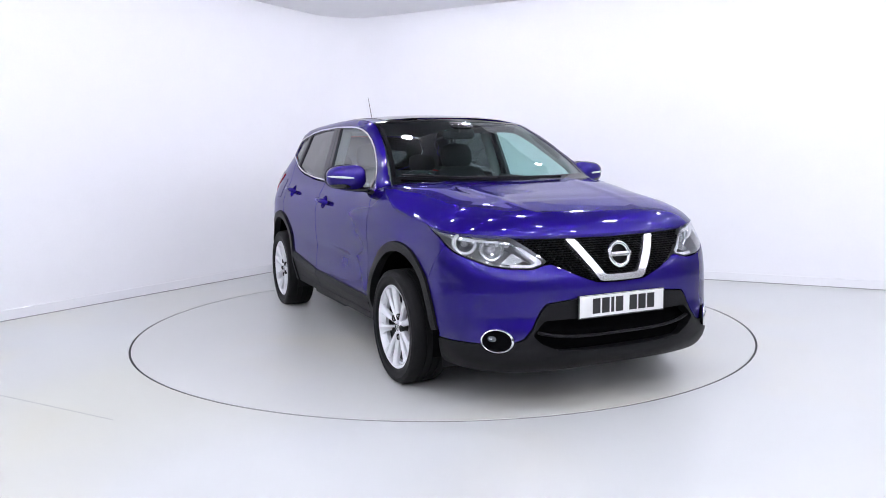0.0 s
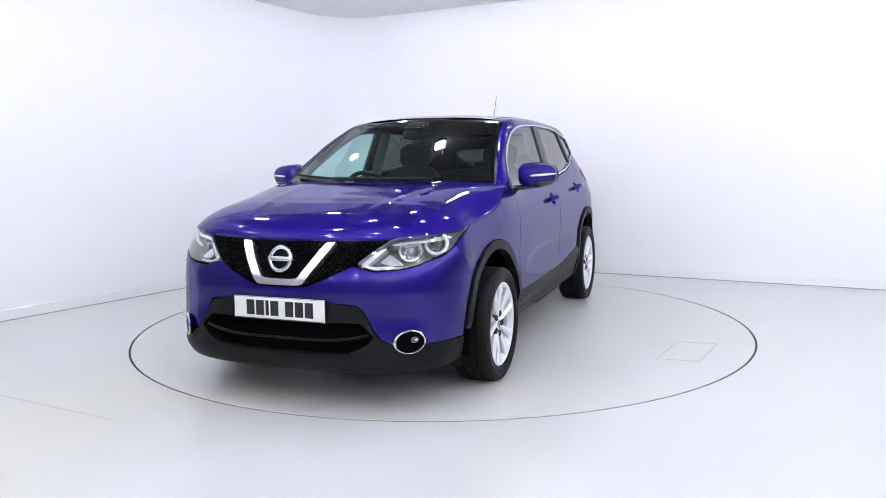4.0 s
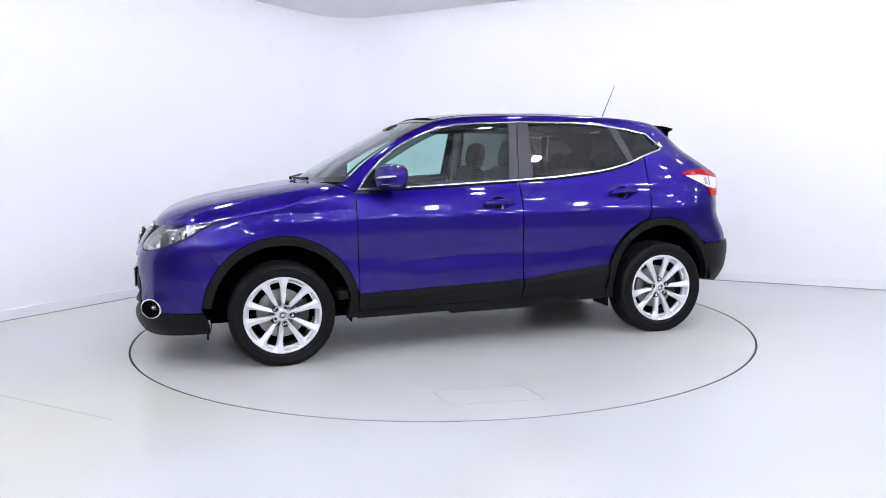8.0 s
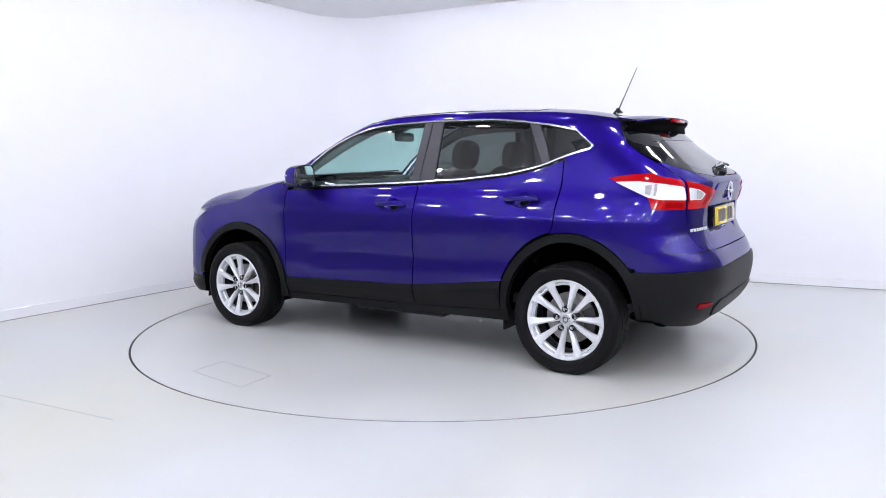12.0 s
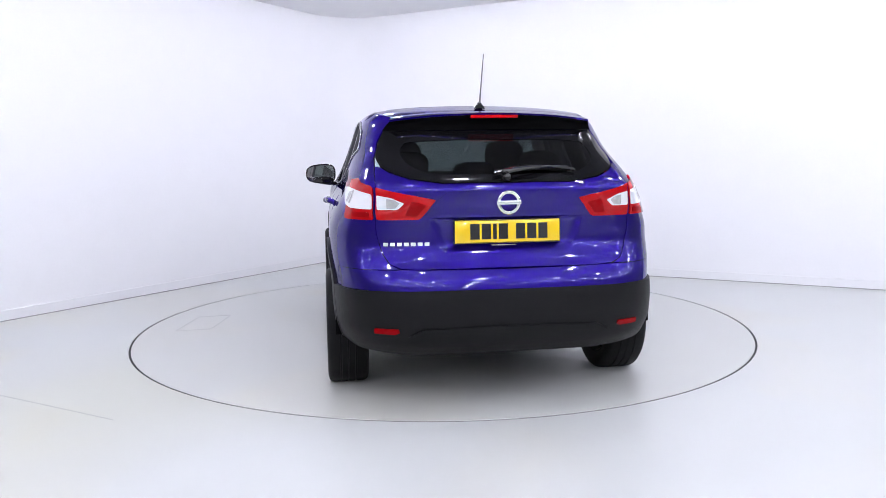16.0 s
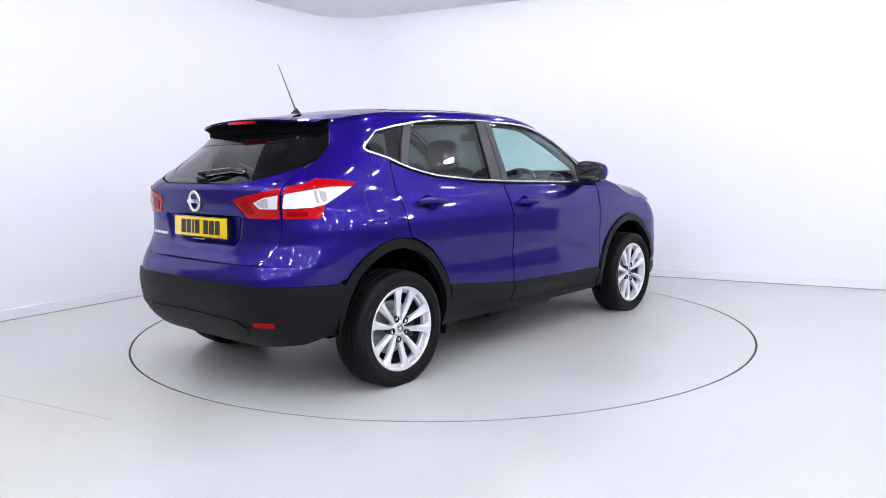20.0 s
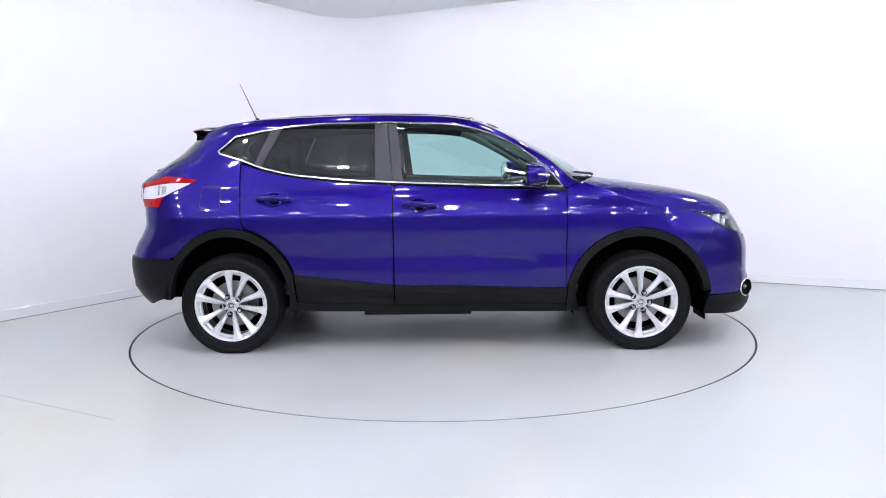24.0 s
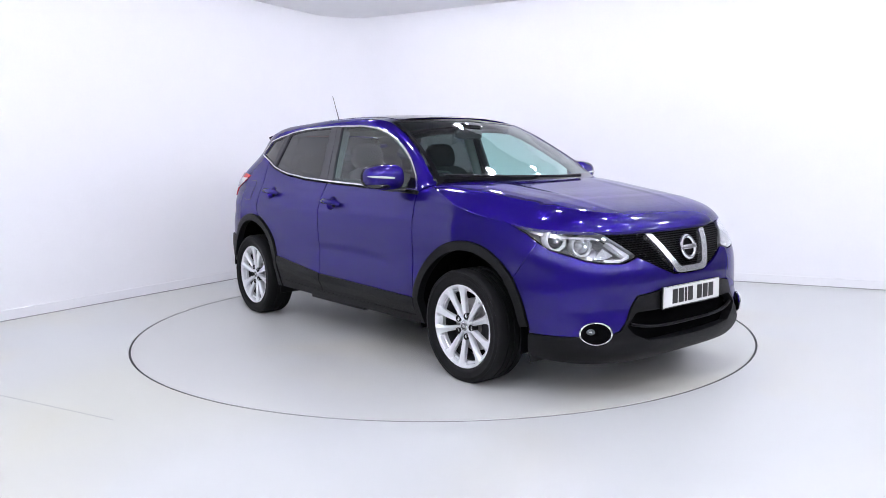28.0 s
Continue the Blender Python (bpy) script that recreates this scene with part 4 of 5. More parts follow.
# ---- hidden inner shell, floor and wheel housings ----
def inner_body():
    base = [(SCR + 0.001, 0.32), (at_x(-1.76, 0.34), 0.34), *arch_pts(RA, (-0.41, 0.44), 3, 177, 0, 24),
            (-0.85, 0.27), (0.85, 0.27), *arch_pts(FA, (-0.44, 0.43), 3, 177, 0, 24),
            (at_x(1.80, 0.30), 0.28), (nose_s(0.53, 0.28), 0.28), (nose_s(0.53, 0.6), 0.60), (nose_s(0.50, 0.68), 0.66), *side_pts((1.93, 0.69), (1.80, 0.76), (1.66, 0.84), (1.55, 0.86)), (1.2, 0.90), (0.9, 1.0), (-0.5, 1.04), (-1.2, 1.12),
            *tail_pts((0.5, 1.06)), (SCR + 0.001, 1.06)]
    data = sheet(base, off=-0.024, depth=0.0, gap=0.0, corner=0.0, step=0.06, edge=0.03)
    pair("inner_structure", data, DARK)
    bm = box((2.0, 1.30, 0.10), (0, 0, 0.28), 0.03)
    bm = join_bm(bm, box((0.80, 1.0, 0.12), (1.60, 0, 0.29), 0.04), box((0.75, 0.98, 0.12), (-1.60, 0, 0.36), 0.04), box((0.9, 0.10, 0.10), (-0.6, 0.15, 0.22), 0.03), box((0.5, 0.9, 0.18), (-1.25, 0, 0.30), 0.05))
    part("underbody", bm, DARK, car)
    # firewall and boot sides closing the cabin
    part("bulkhead", box((0.06, 1.36, 0.62), (0.98, 0, 0.70), 0.02), DARK, car)
    for sx, c in ((1, FA), (-1, RA)):
        for sy in (1, -1):
            bm = bmesh.new()
            ra = 0.43 if sx > 0 else 0.425
            n = 20
            rows = []
            for i in range(n + 1):
                a = radians(-12 + (204 if sx > 0 else 190) * i / n)
                x, z = c[0] + ra * math.cos(a), c[1] + (ra + 0.01) * math.sin(a)
                rows.append([bm.verts.new((x, sy * yy, z)) for yy in (0.845, 0.56)])
            for i in range(n):
                bm.faces.new((rows[i][0], rows[i + 1][0], rows[i + 1][1], rows[i][1]))
            bm.faces.new([r[1] for r in rows])
            part("wheel_housing", bm, DARK, car, "", 30)


inner_body()


# ---- wheels ----
def wheel(side, x, hub_z, R, out, phase):
    """A ten-spoke alloy wheel with its tyre; outer face towards +y before mirroring. phase: where the first pair of spokes points."""
    root = new("wheel")
    root.parent = car
    root.location = (x, side * (0.775 + out), hub_z)
    if side < 0:
        root.rotation_euler = (0, 0, math.pi)
    tread = [(0.225, -0.095), (0.262, -0.108), (0.300, -0.110), (R - 0.009, -0.100), (R - 0.002, -0.085), (R, -0.045), (R - 0.006, -0.043), (R - 0.006, -0.037), (R, -0.035), (R, -0.005), (R - 0.006, -0.003), (R - 0.006, 0.003),
             (R, 0.005), (R, 0.035), (R - 0.006, 0.037), (R - 0.006, 0.043), (R, 0.045), (R - 0.002, 0.085), (R - 0.008, 0.099), (R - 0.016, 0.106), (R - 0.018, 0.1045), (R - 0.028, 0.109), (0.286, 0.1115), (0.284, 0.110), (0.262, 0.1105), (0.250, 0.108), (0.248, 0.106), (0.240, 0.102), (0.234, 0.092), (0.225, 0.080)]
    bm = lathe(tread, 72)
    for v in bm.verts:                     # flattened where it stands
        v.co.z = max(v.co.z, -hub_z + 0.0005)
    part("tyre", bm, RUBBER, root, "", 50)
    rim = lathe([(0.2130, 0.060), (0.2165, 0.084), (0.2200, 0.0935), (0.2260, 0.0975), (0.2320, 0.0985), (0.2355, 0.0960), (0.2360, 0.090), (0.229, 0.078)], 72, True)
    part("rim", rim, ALLOY, root, "silver alloy wheel rim", 40)
    part("barrel", lathe([(0.226, -0.09), (0.215, -0.08), (0.203, -0.02), (0.206, 0.05), (0.214, 0.064)], 72), BARREL, root, "dark inner rim barrel", 40)
    part("inner_ring", lathe([(0.199, 0.046), (0.200, 0.066), (0.205, 0.070), (0.213, 0.066), (0.214, 0.048)], 72, True), ALLOY, root, "silver inner rim ring", 40)
    # five pairs of spokes that broaden into the rim, a fold along each
    for k in range(10):
        pairno, which = divmod(k, 2)
        sgn = 1 if which else -1
        mid = 2 * math.pi * pairno / 5 + phase
        secs = []
        for r, half, w, y, dpt in ((0.026, 0.36, 0.014, 0.070, 0.030), (0.055, 0.325, 0.020, 0.076, 0.032), (0.090, 0.295, 0.027, 0.082, 0.032), (0.130, 0.280, 0.032, 0.087, 0.030), (0.165, 0.272, 0.037, 0.091, 0.028), (0.190, 0.268, 0.044, 0.0935, 0.025), (0.206, 0.268, 0.056, 0.0955, 0.021), (0.218, 0.268, 0.074, 0.0970, 0.019), (0.2265, 0.268, 0.098, 0.0985, 0.018)):
            ang = mid + sgn * half
            c, s_ = math.cos(ang), math.sin(ang)
            fold = -0.16 * sgn
            sec = []
            for o, dy in ((-0.5, -dpt), (-0.5, -0.010), (-0.42, -0.0055), (fold, 0.003), (0.42, -0.0055), (0.5, -0.010), (0.5, -dpt)):
                if r > 0.2:                # the end follows the rim's circle
                    b = o * w / r
                    sec.append((r * math.cos(ang + b), y + dy, r * math.sin(ang + b)))
                else:
                    sec.append((r * c - o * w * s_, y + dy, r * s_ + o * w * c))
            secs.append(sec)
        bm = bmesh.new()
        rows = [[bm.verts.new(p) for p in sec] for sec in secs]
        for r0, r1 in zip(rows, rows[1:]):
            for i in range(7):
                j = (i + 1) % 7
                bm.faces.new((r0[i], r0[j], r1[j], r1[i]))
        bm.faces.new(rows[0])
        bm.faces.new(rows[-1])
        part("spoke", bm, ALLOY, root, "", 22)
    part("hub", lathe([(0.047, 0.03), (0.047, 0.062), (0.042, 0.070), (0.032, 0.076), (0.030, 0.072), (0, 0.072)], 40), ALLOY, root, "", 40)
    cap = part("centre_cap", lathe([(0.027, 0.066), (0.027, 0.078), (0.023, 0.081), (0, 0.082)], 32), SATIN, root, "", 40)
    ring = tube([(0.015 * math.cos(2 * math.pi * i / 24), 0.082, 0.015 * math.sin(2 * math.pi * i / 24)) for i in range(24)], 0.0018, 6, True, side=(0, 1, 0))
    part("cap_ring", ring, BARREL, cap)
    for k in range(5):
        a = 2 * math.pi * (k + 0.5) / 5 + phase
        at = Matrix.Translation((0.060 * math.cos(a), 0, 0.060 * math.sin(a)))
        rec = lathe([(0.0180, 0.040), (0.0180, 0.0815), (0.0165, 0.0825), (0.0150, 0.0815), (0.0145, 0.064), (0, 0.064)], 20)
        part("nut_recess", move(rec, at), LINE, root, "", 30)
        nut = lathe([(0.0088, 0.060), (0.0088, 0.072), (0.0065, 0.0750), (0, 0.0750)], 6)
        part("wheel_nut", move(nut, at), SATIN, root, "steel wheel nut", 30)
    disc = part("brake_disc", lathe([(0, -0.01), (0.075, -0.01), (0.078, 0.0), (0.085, 0.006), (0.150, 0.006), (0.150, -0.016), (0, -0.016)], 48), STEEL, root, "", 30)
    cal = bmesh.new()
    for i in range(9):
        a = radians(150 + 60 * i / 8)
        for r, y in ((0.095, 0.030), (0.165, 0.030), (0.170, -0.02), (0.090, -0.02)):
            cal.verts.new((r * math.cos(a), y, r * math.sin(a)))
    cv = list(cal.verts)
    for i in range(8):
        for j in range(4):
            cal.faces.new((cv[4 * i + j], cv[4 * i + (j + 1) % 4], cv[4 * i + 4 + (j + 1) % 4], cv[4 * i + 4 + j]))
    part("brake_caliper", cal, BARREL, disc, "", 30)
    part("brake_shield", lathe([(0, -0.05), (0.204, -0.05), (0.204, -0.056), (0, -0.056)], 40), DARK, root, "", 30)
    return root


# phases are seen from outside, so they run the other way round on the left
for x, side, hub_z, tyre_r, out, phase in ((AXLE, 1, 0.312, 0.321, 0.020, 77.5), (AXLE, -1, 0.312, 0.321, 0.020, 73), (-AXLE, 1, 0.313, TYRE_R, 0.006, 120), (-AXLE, -1, 0.313, TYRE_R, 0.006, 102)):
    wheel(side, x, hub_z, tyre_r, out, radians(phase))


# ===================== the car: lamps, fittings =====================
def on_shell(s, z, off=0.0):
    return Vector(shell(s, z) + shell_normal(s, z) * off)


def facing(n, at):
    """A pose at a point whose y axis looks along n, z kept up."""
    y = Vector(n).normalized()
    x = y.cross(Vector((0, 0, 1))).normalized()
    z = x.cross(y)
    m = Matrix((x, y, z)).transposed().to_4x4()
    m.translation = at
    return m


def mirrored(bm):
    out = bm.copy()
    bmesh.ops.scale(out, vec=(1, -1, 1), verts=out.verts)
    bmesh.ops.reverse_faces(out, faces=out.faces)
    return out


def twice(name, bm, mat, parents=None, label="", angle=40):
    other = mirrored(bm)
    a = part(name, bm, mat, parents[0] if parents else car, label, angle)
    b = part(name, other, mat, parents[1] if parents else car, label, angle)
    return a, b


def headlamps():
    fine = dict(step=0.03, edge=0.012, gap=0.003)
    deep = lambda s, z: -0.100 - 0.045 * np.sin(np.clip((s - 1.6) / 0.7, 0, 1) * math.pi)
    H = pair("headlight", sheet(HEAD, off=0.0, depth=0.0, bulge=deep, **fine), HOUSING, None, "clear swept-back headlight with twin projectors")
    # side wall of the housing
    ring = resample(rounded(HEAD, 0.012), 0.02)
    ring = ring if area2(ring) > 0 else ring[::-1]
    ring = inset(ring, 0.003)
    nrm = shell_normal(ring[:, 0], ring[:, 1])
    outer = shell(ring[:, 0], ring[:, 1]) - nrm * 0.002
    inner = shell(ring[:, 0], ring[:, 1]) - nrm * 0.125
    n = len(ring)
    bm = bmesh.new()
    a = [bm.verts.new(p) for p in outer]
    b = [bm.verts.new(p) for p in inner]
    for i in range(n):
        bm.faces.new((a[i], a[(i + 1) % n], b[(i + 1) % n], b[i]))
    twice("bezel", bm, HOUSING, H)
    pair("cover", sheet(HEAD, off=0.001, depth=0.006, **fine), COVER, H, "clear lamp cover")
    for x, y, z, r in ((1.850, 0.712, 0.822, 0.043), (1.925, 0.603, 0.790, 0.043)):
        nv = Vector((0.93, 0.34, 0.05)).normalized()
        m = facing(nv, Vector((x, y, z)) - nv * 0.035)
        twice("reflector", move(lathe([(r * 0.55, 0.0), (r * 0.8, 0.012), (r, 0.040), (r * 1.10, 0.046), (r * 1.14, 0.040), (r * 1.14, 0.0)], 36), m), CHROME, H, "chrome reflector bowl")
        twice("light_ring", move(lathe([(r * 1.02, 0.040), (r * 1.08, 0.052), (r * 1.30, 0.056), (r * 1.44, 0.050), (r * 1.48, 0.040), (r * 1.48, 0.01)], 40), m), CLEARLENS if y > 0.65 else FACET, H, "white light ring")
        twice("projector_lens", move(lathe([(0, 0.040), (r * 0.30, 0.037), (r * 0.52, 0.026), (r * 0.60, 0.010), (r * 0.62, 0.0)], 28), m), LENS if y > 0.65 else FACET, H, "clear projector lens")
    # bright daytime-light bracket along the inner and lower edge, and the upper eyebrow
    br = nose_pts((0.500, 0.815), (0.418, 0.748), (0.426, 0.734), (0.488, 0.716), (0.58, 0.720), (0.58, 0.735), (0.485, 0.731), (0.452, 0.740), (0.528, 0.820))
    pair("light_guide", sheet(br, off=-0.022, depth=0.03, gap=0, step=0.016, edge=0.01, corner=0.006), CLEARLENS, H, "white daytime light bracket")
    brow = [*side_pts((1.70, 0.872), (1.84, 0.862)), *nose_pts((0.62, 0.852), (0.545, 0.842), (0.55, 0.832), (0.63, 0.840)), *side_pts((1.84, 0.848), (1.735, 0.866))]
    pair("brow", sheet(brow, off=-0.026, depth=0.03, gap=0, step=0.016, edge=0.01, corner=0.004), CHROME, H, "chrome upper bezel")
    side_ = nose_pts((0.50, 0.76), (0.545, 0.800), (0.62, 0.745), (0.56, 0.742))
    pair("side_reflector", sheet(side_, off=-0.045, depth=0.02, gap=0, step=0.02, edge=0.012, corner=0.006), CHROME, H)


HOUSING = material("dark_silver_lamp_housing", (0.40, 0.405, 0.42), rough=0.28, metal=0.8)
FACET = material("faceted_lamp_reflector", (0.70, 0.71, 0.73), rough=0.16, metal=0.7, bump=0.8, scale=90, vary=0.2)
LENS = material("projector_glass", (0.10, 0.11, 0.12), rough=0.02, coat=1.0)
headlamps()


def fog_lamps():
    y, z = 0.655, 0.364
    s = float(nose_s(y, z))
    m = facing((0.70, 0.71, 0.0), on_shell(s, z, 0.001)) @ Matrix.Diagonal((1.28, 1, 0.92, 1))
    f = twice("fog_light", move(lathe([(0.060, -0.01), (0.060, 0.006), (0.057, 0.0112), (0.054, 0.0095), (0.0, 0.0085)], 40), m), DARK, None, "oval fog light in a chrome ring")
    twice("chrome_ring", move(lathe([(0.063, 0.0), (0.066, 0.006), (0.064, 0.012), (0.061, 0.014), (0.058, 0.012), (0.057, 0.004)], 44), m), CHROME, f, "chrome ring")
    lens = move(lathe([(0, 0.010), (0.009, 0.009), (0.016, 0.004), (0.019, -0.004)], 28), m @ Matrix.Translation((-0.020, 0.008, 0.010)))
    twice("lens", lens, LENS, f)
    bulb = move(lathe([(0, 0.013), (0.006, 0.011), (0.008, 0.004)], 16), m @ Matrix.Translation((-0.022, 0.008, 0.014)))
    twice("reflector", bulb, CHROME, f)


fog_lamps()


def tail_lamps():
    outer = [*side_pts((-1.530, 1.124), (-1.615, 1.078), (-1.755, 1.022), (-1.785, 0.950)), *tail_pts((0.77, 0.948), (0.70, 0.948), (0.648, 0.948), (0.648, 1.108), (0.70, 1.128)), *side_pts((-1.76, 1.146), (-1.65, 1.140))]
    L = pair("tail_light", sheet(outer, off=0.007, depth=0.02, gap=0.001, step=0.024, edge=0.012, corner=0.012), REDLENS, None, "red and white wraparound tail light")
    clear = [*side_pts((-1.572, 1.100), (-1.66, 1.060), (-1.755, 1.016)), *tail_pts((0.75, 1.003), (0.653, 1.001), (0.653, 1.072), (0.72, 1.090)), *side_pts((-1.70, 1.102))]
    pair("clear_lens", sheet(clear, off=0.0095, depth=0.004, gap=0, step=0.024, edge=0.012, corner=0.010), TAILCLEAR, L, "clear ribbed lamp section")
    # bulb windows behind the clear part: a dark chamber with a lit rib beside it
    chamber = [*side_pts((-1.738, 1.078), (-1.742, 1.034), (-1.768, 1.026)), *side_pts((-1.770, 1.084))]
    pair("bulb_chamber", sheet(chamber, off=0.0122, depth=0.003, gap=0, step=0.02, edge=0.01, corner=0.004), SMOKE, L, "grey bulb chamber")
    rib = side_pts((-1.782, 1.086), (-1.784, 1.024), (-1.796, 1.022), (-1.796, 1.088))
    pair("lamp_rib", sheet(rib, off=0.0122, depth=0.003, gap=0, step=0.02, edge=0.01, corner=0.004), SMOKE, L)
    lower = tail_pts((0.742, 0.986), (0.668, 0.986), (0.668, 0.962), (0.742, 0.962))
    pair("lower_lens", sheet(lower, off=0.0095, depth=0.004, gap=0, step=0.024, edge=0.012, corner=0.006), REDDARK, L, "deep red lower lens")
    inner = tail_pts((0.635, 1.105), (0.48, 1.072), (0.352, 1.046), (0.425, 0.955), (0.44, 0.949), (0.635, 0.948))
    K = pair("tailgate_light", sheet(inner, off=0.007, depth=0.02, gap=0.001, step=0.024, edge=0.012, corner=0.010), REDLENS, None, "red and white inner tail light")
    white = tail_pts((0.630, 1.068), (0.565, 1.056), (0.503, 1.030), (0.535, 1.002), (0.630, 1.000))
    pair("clear_lens", sheet(white, off=0.0095, depth=0.004, gap=0, step=0.024, edge=0.012, corner=0.008), TAILCLEAR, K, "clear ribbed lamp section")
    small = tail_pts((0.585, 1.052), (0.548, 1.046), (0.525, 1.030), (0.545, 1.008), (0.585, 1.006))
    pair("bulb_chamber", sheet(small, off=0.0122, depth=0.003, gap=0, step=0.02, edge=0.01, corner=0.004), SMOKE, K, "grey bulb chamber")
    band = tail_pts((0.470, 1.040), (0.400, 1.022), (0.445, 0.968), (0.500, 0.972))
    pair("lamp_rib", sheet(band, off=0.0095, depth=0.004, gap=0, step=0.024, edge=0.012, corner=0.006), REDDARK, K)
    ref = tail_pts((0.655, 0.436), (0.545, 0.434), (0.54, 0.418), (0.56, 0.410), (0.655, 0.412))
    pair("rear_reflector", sheet(ref, off=0.017, depth=0.012, gap=0, step=0.02, edge=0.01, corner=0.004), REDDARK, None, "small red reflector")
    lip = tail_pts((0.50, 0.396), (0.43, 0.432), (0.0, 0.440), (-0.43, 0.432), (-0.50, 0.396), (-0.46, 0.345), (0.0, 0.335), (0.46, 0.345))
    panel("diffuser_insert", sheet(lip, off=0.020, depth=0.02, gap=0, corner=0.012), CLAD)


SMOKE = material("grey_bulb_chamber", (0.42, 0.41, 0.41), rough=0.15, coat=0.6, vary=0.3, scale=50)
REDDARK = material("deep_red_lamp_lens", (0.27, 0.001, 0.003), rough=0.12, spec=0.12)
tail_lamps()


def number_plate(x, z, mat, lean, back):
    m = pose(x, 0, z, 0, 0, 180 if back else 0) @ pose(0, 0, 0, 0, lean, 0)
    p = part("number_plate", move(box((0.006, 0.524, 0.112), (0, 0, 0), 0.0025, 2), m), mat, car, "yellow rear number plate" if back else "white front number plate", 30)
    for zz, h in ((0.0535, 0.002), (-0.0535, 0.002)):
        part("border", move(box((0.001, 0.512, h), (0.0036, 0, zz)), m), GLOSSBLACK, p)
    y = 0.187
    for k in range(7):
        w = 0.018 if k == 2 else 0.046
        y -= w / 2
        part("bar", move(box((0.0016, w, 0.076), (0.0036, -y if not back else -y, 0)), m @ pose(0, 0, 0)), BARINK, p)
        y -= w / 2 + (0.040 if k == 3 else 0.0105)
    return p


BARINK = material("black_plate_ink", (0.012, 0.012, 0.012), rough=0.3)
number_plate(2.197, 0.510, PLATEW, 0, False)
number_plate(-2.004, 0.886, PLATEY, -3.0, True)
part("plate_carrier", box((0.012, 0.54, 0.118), (2.189, 0, 0.508), 0.003), GLOSSBLACK, car)
part("plate_carrier", box((0.03, 0.536, 0.118), (-1.987, 0, 0.885), 0.003), GLOSSBLACK, car)
part("handle_strip", box((0.006, 0.125, 0.007), (-2.004, 0.02, 0.819), 0.002, 1), SATIN, car, "thin bright strip under the rear plate")


def badge(x, z, back, r):
    m = pose(x, 0, z, 0, 0, 90 if back else -90) @ pose(0, 0, 0, 0 if back else 14, 0, 0)
    bm = tube([(r * math.cos(2 * math.pi * i / 40), 0, r * math.sin(2 * math.pi * i / 40)) for i in range(40)], r * 0.20, 10, True, side=(0, 1, 0))
    b = part("badge", move(bm, m), CHROME, car, "round chrome maker's badge with a crossbar")
    part("badge_bar", move(box((r * 2.45, 0.014, r * 0.42), (0, 0.004, 0), 0.004, 2), m), SATIN, b, "plain chrome crossbar")
    return b


NOSE_BADGE = 2.162
badge(NOSE_BADGE, 0.755, False, 0.058)
badge(-2.028, 1.027, True, 0.050)
part("badge_disc", move(lathe([(0, 0.0), (0.050, 0.0), (0.050, -0.01)], 32), pose(NOSE_BADGE - 0.013, 0, 0.755, 0, 0, -90) @ pose(0, 0, 0, 14, 0, 0)), GRILLE, car)
for k in range(7):
    s = tail_s(0.595 - 0.033 * k, 0.83)
    part("model_lettering", move(box((0.024, 0.004, 0.017), (0, 0, 0), 0.0015, 1), facing(shell_normal(s, 0.83), on_shell(s, 0.83, 0.003))), ALLOY, car, "small chrome bar of the model lettering")


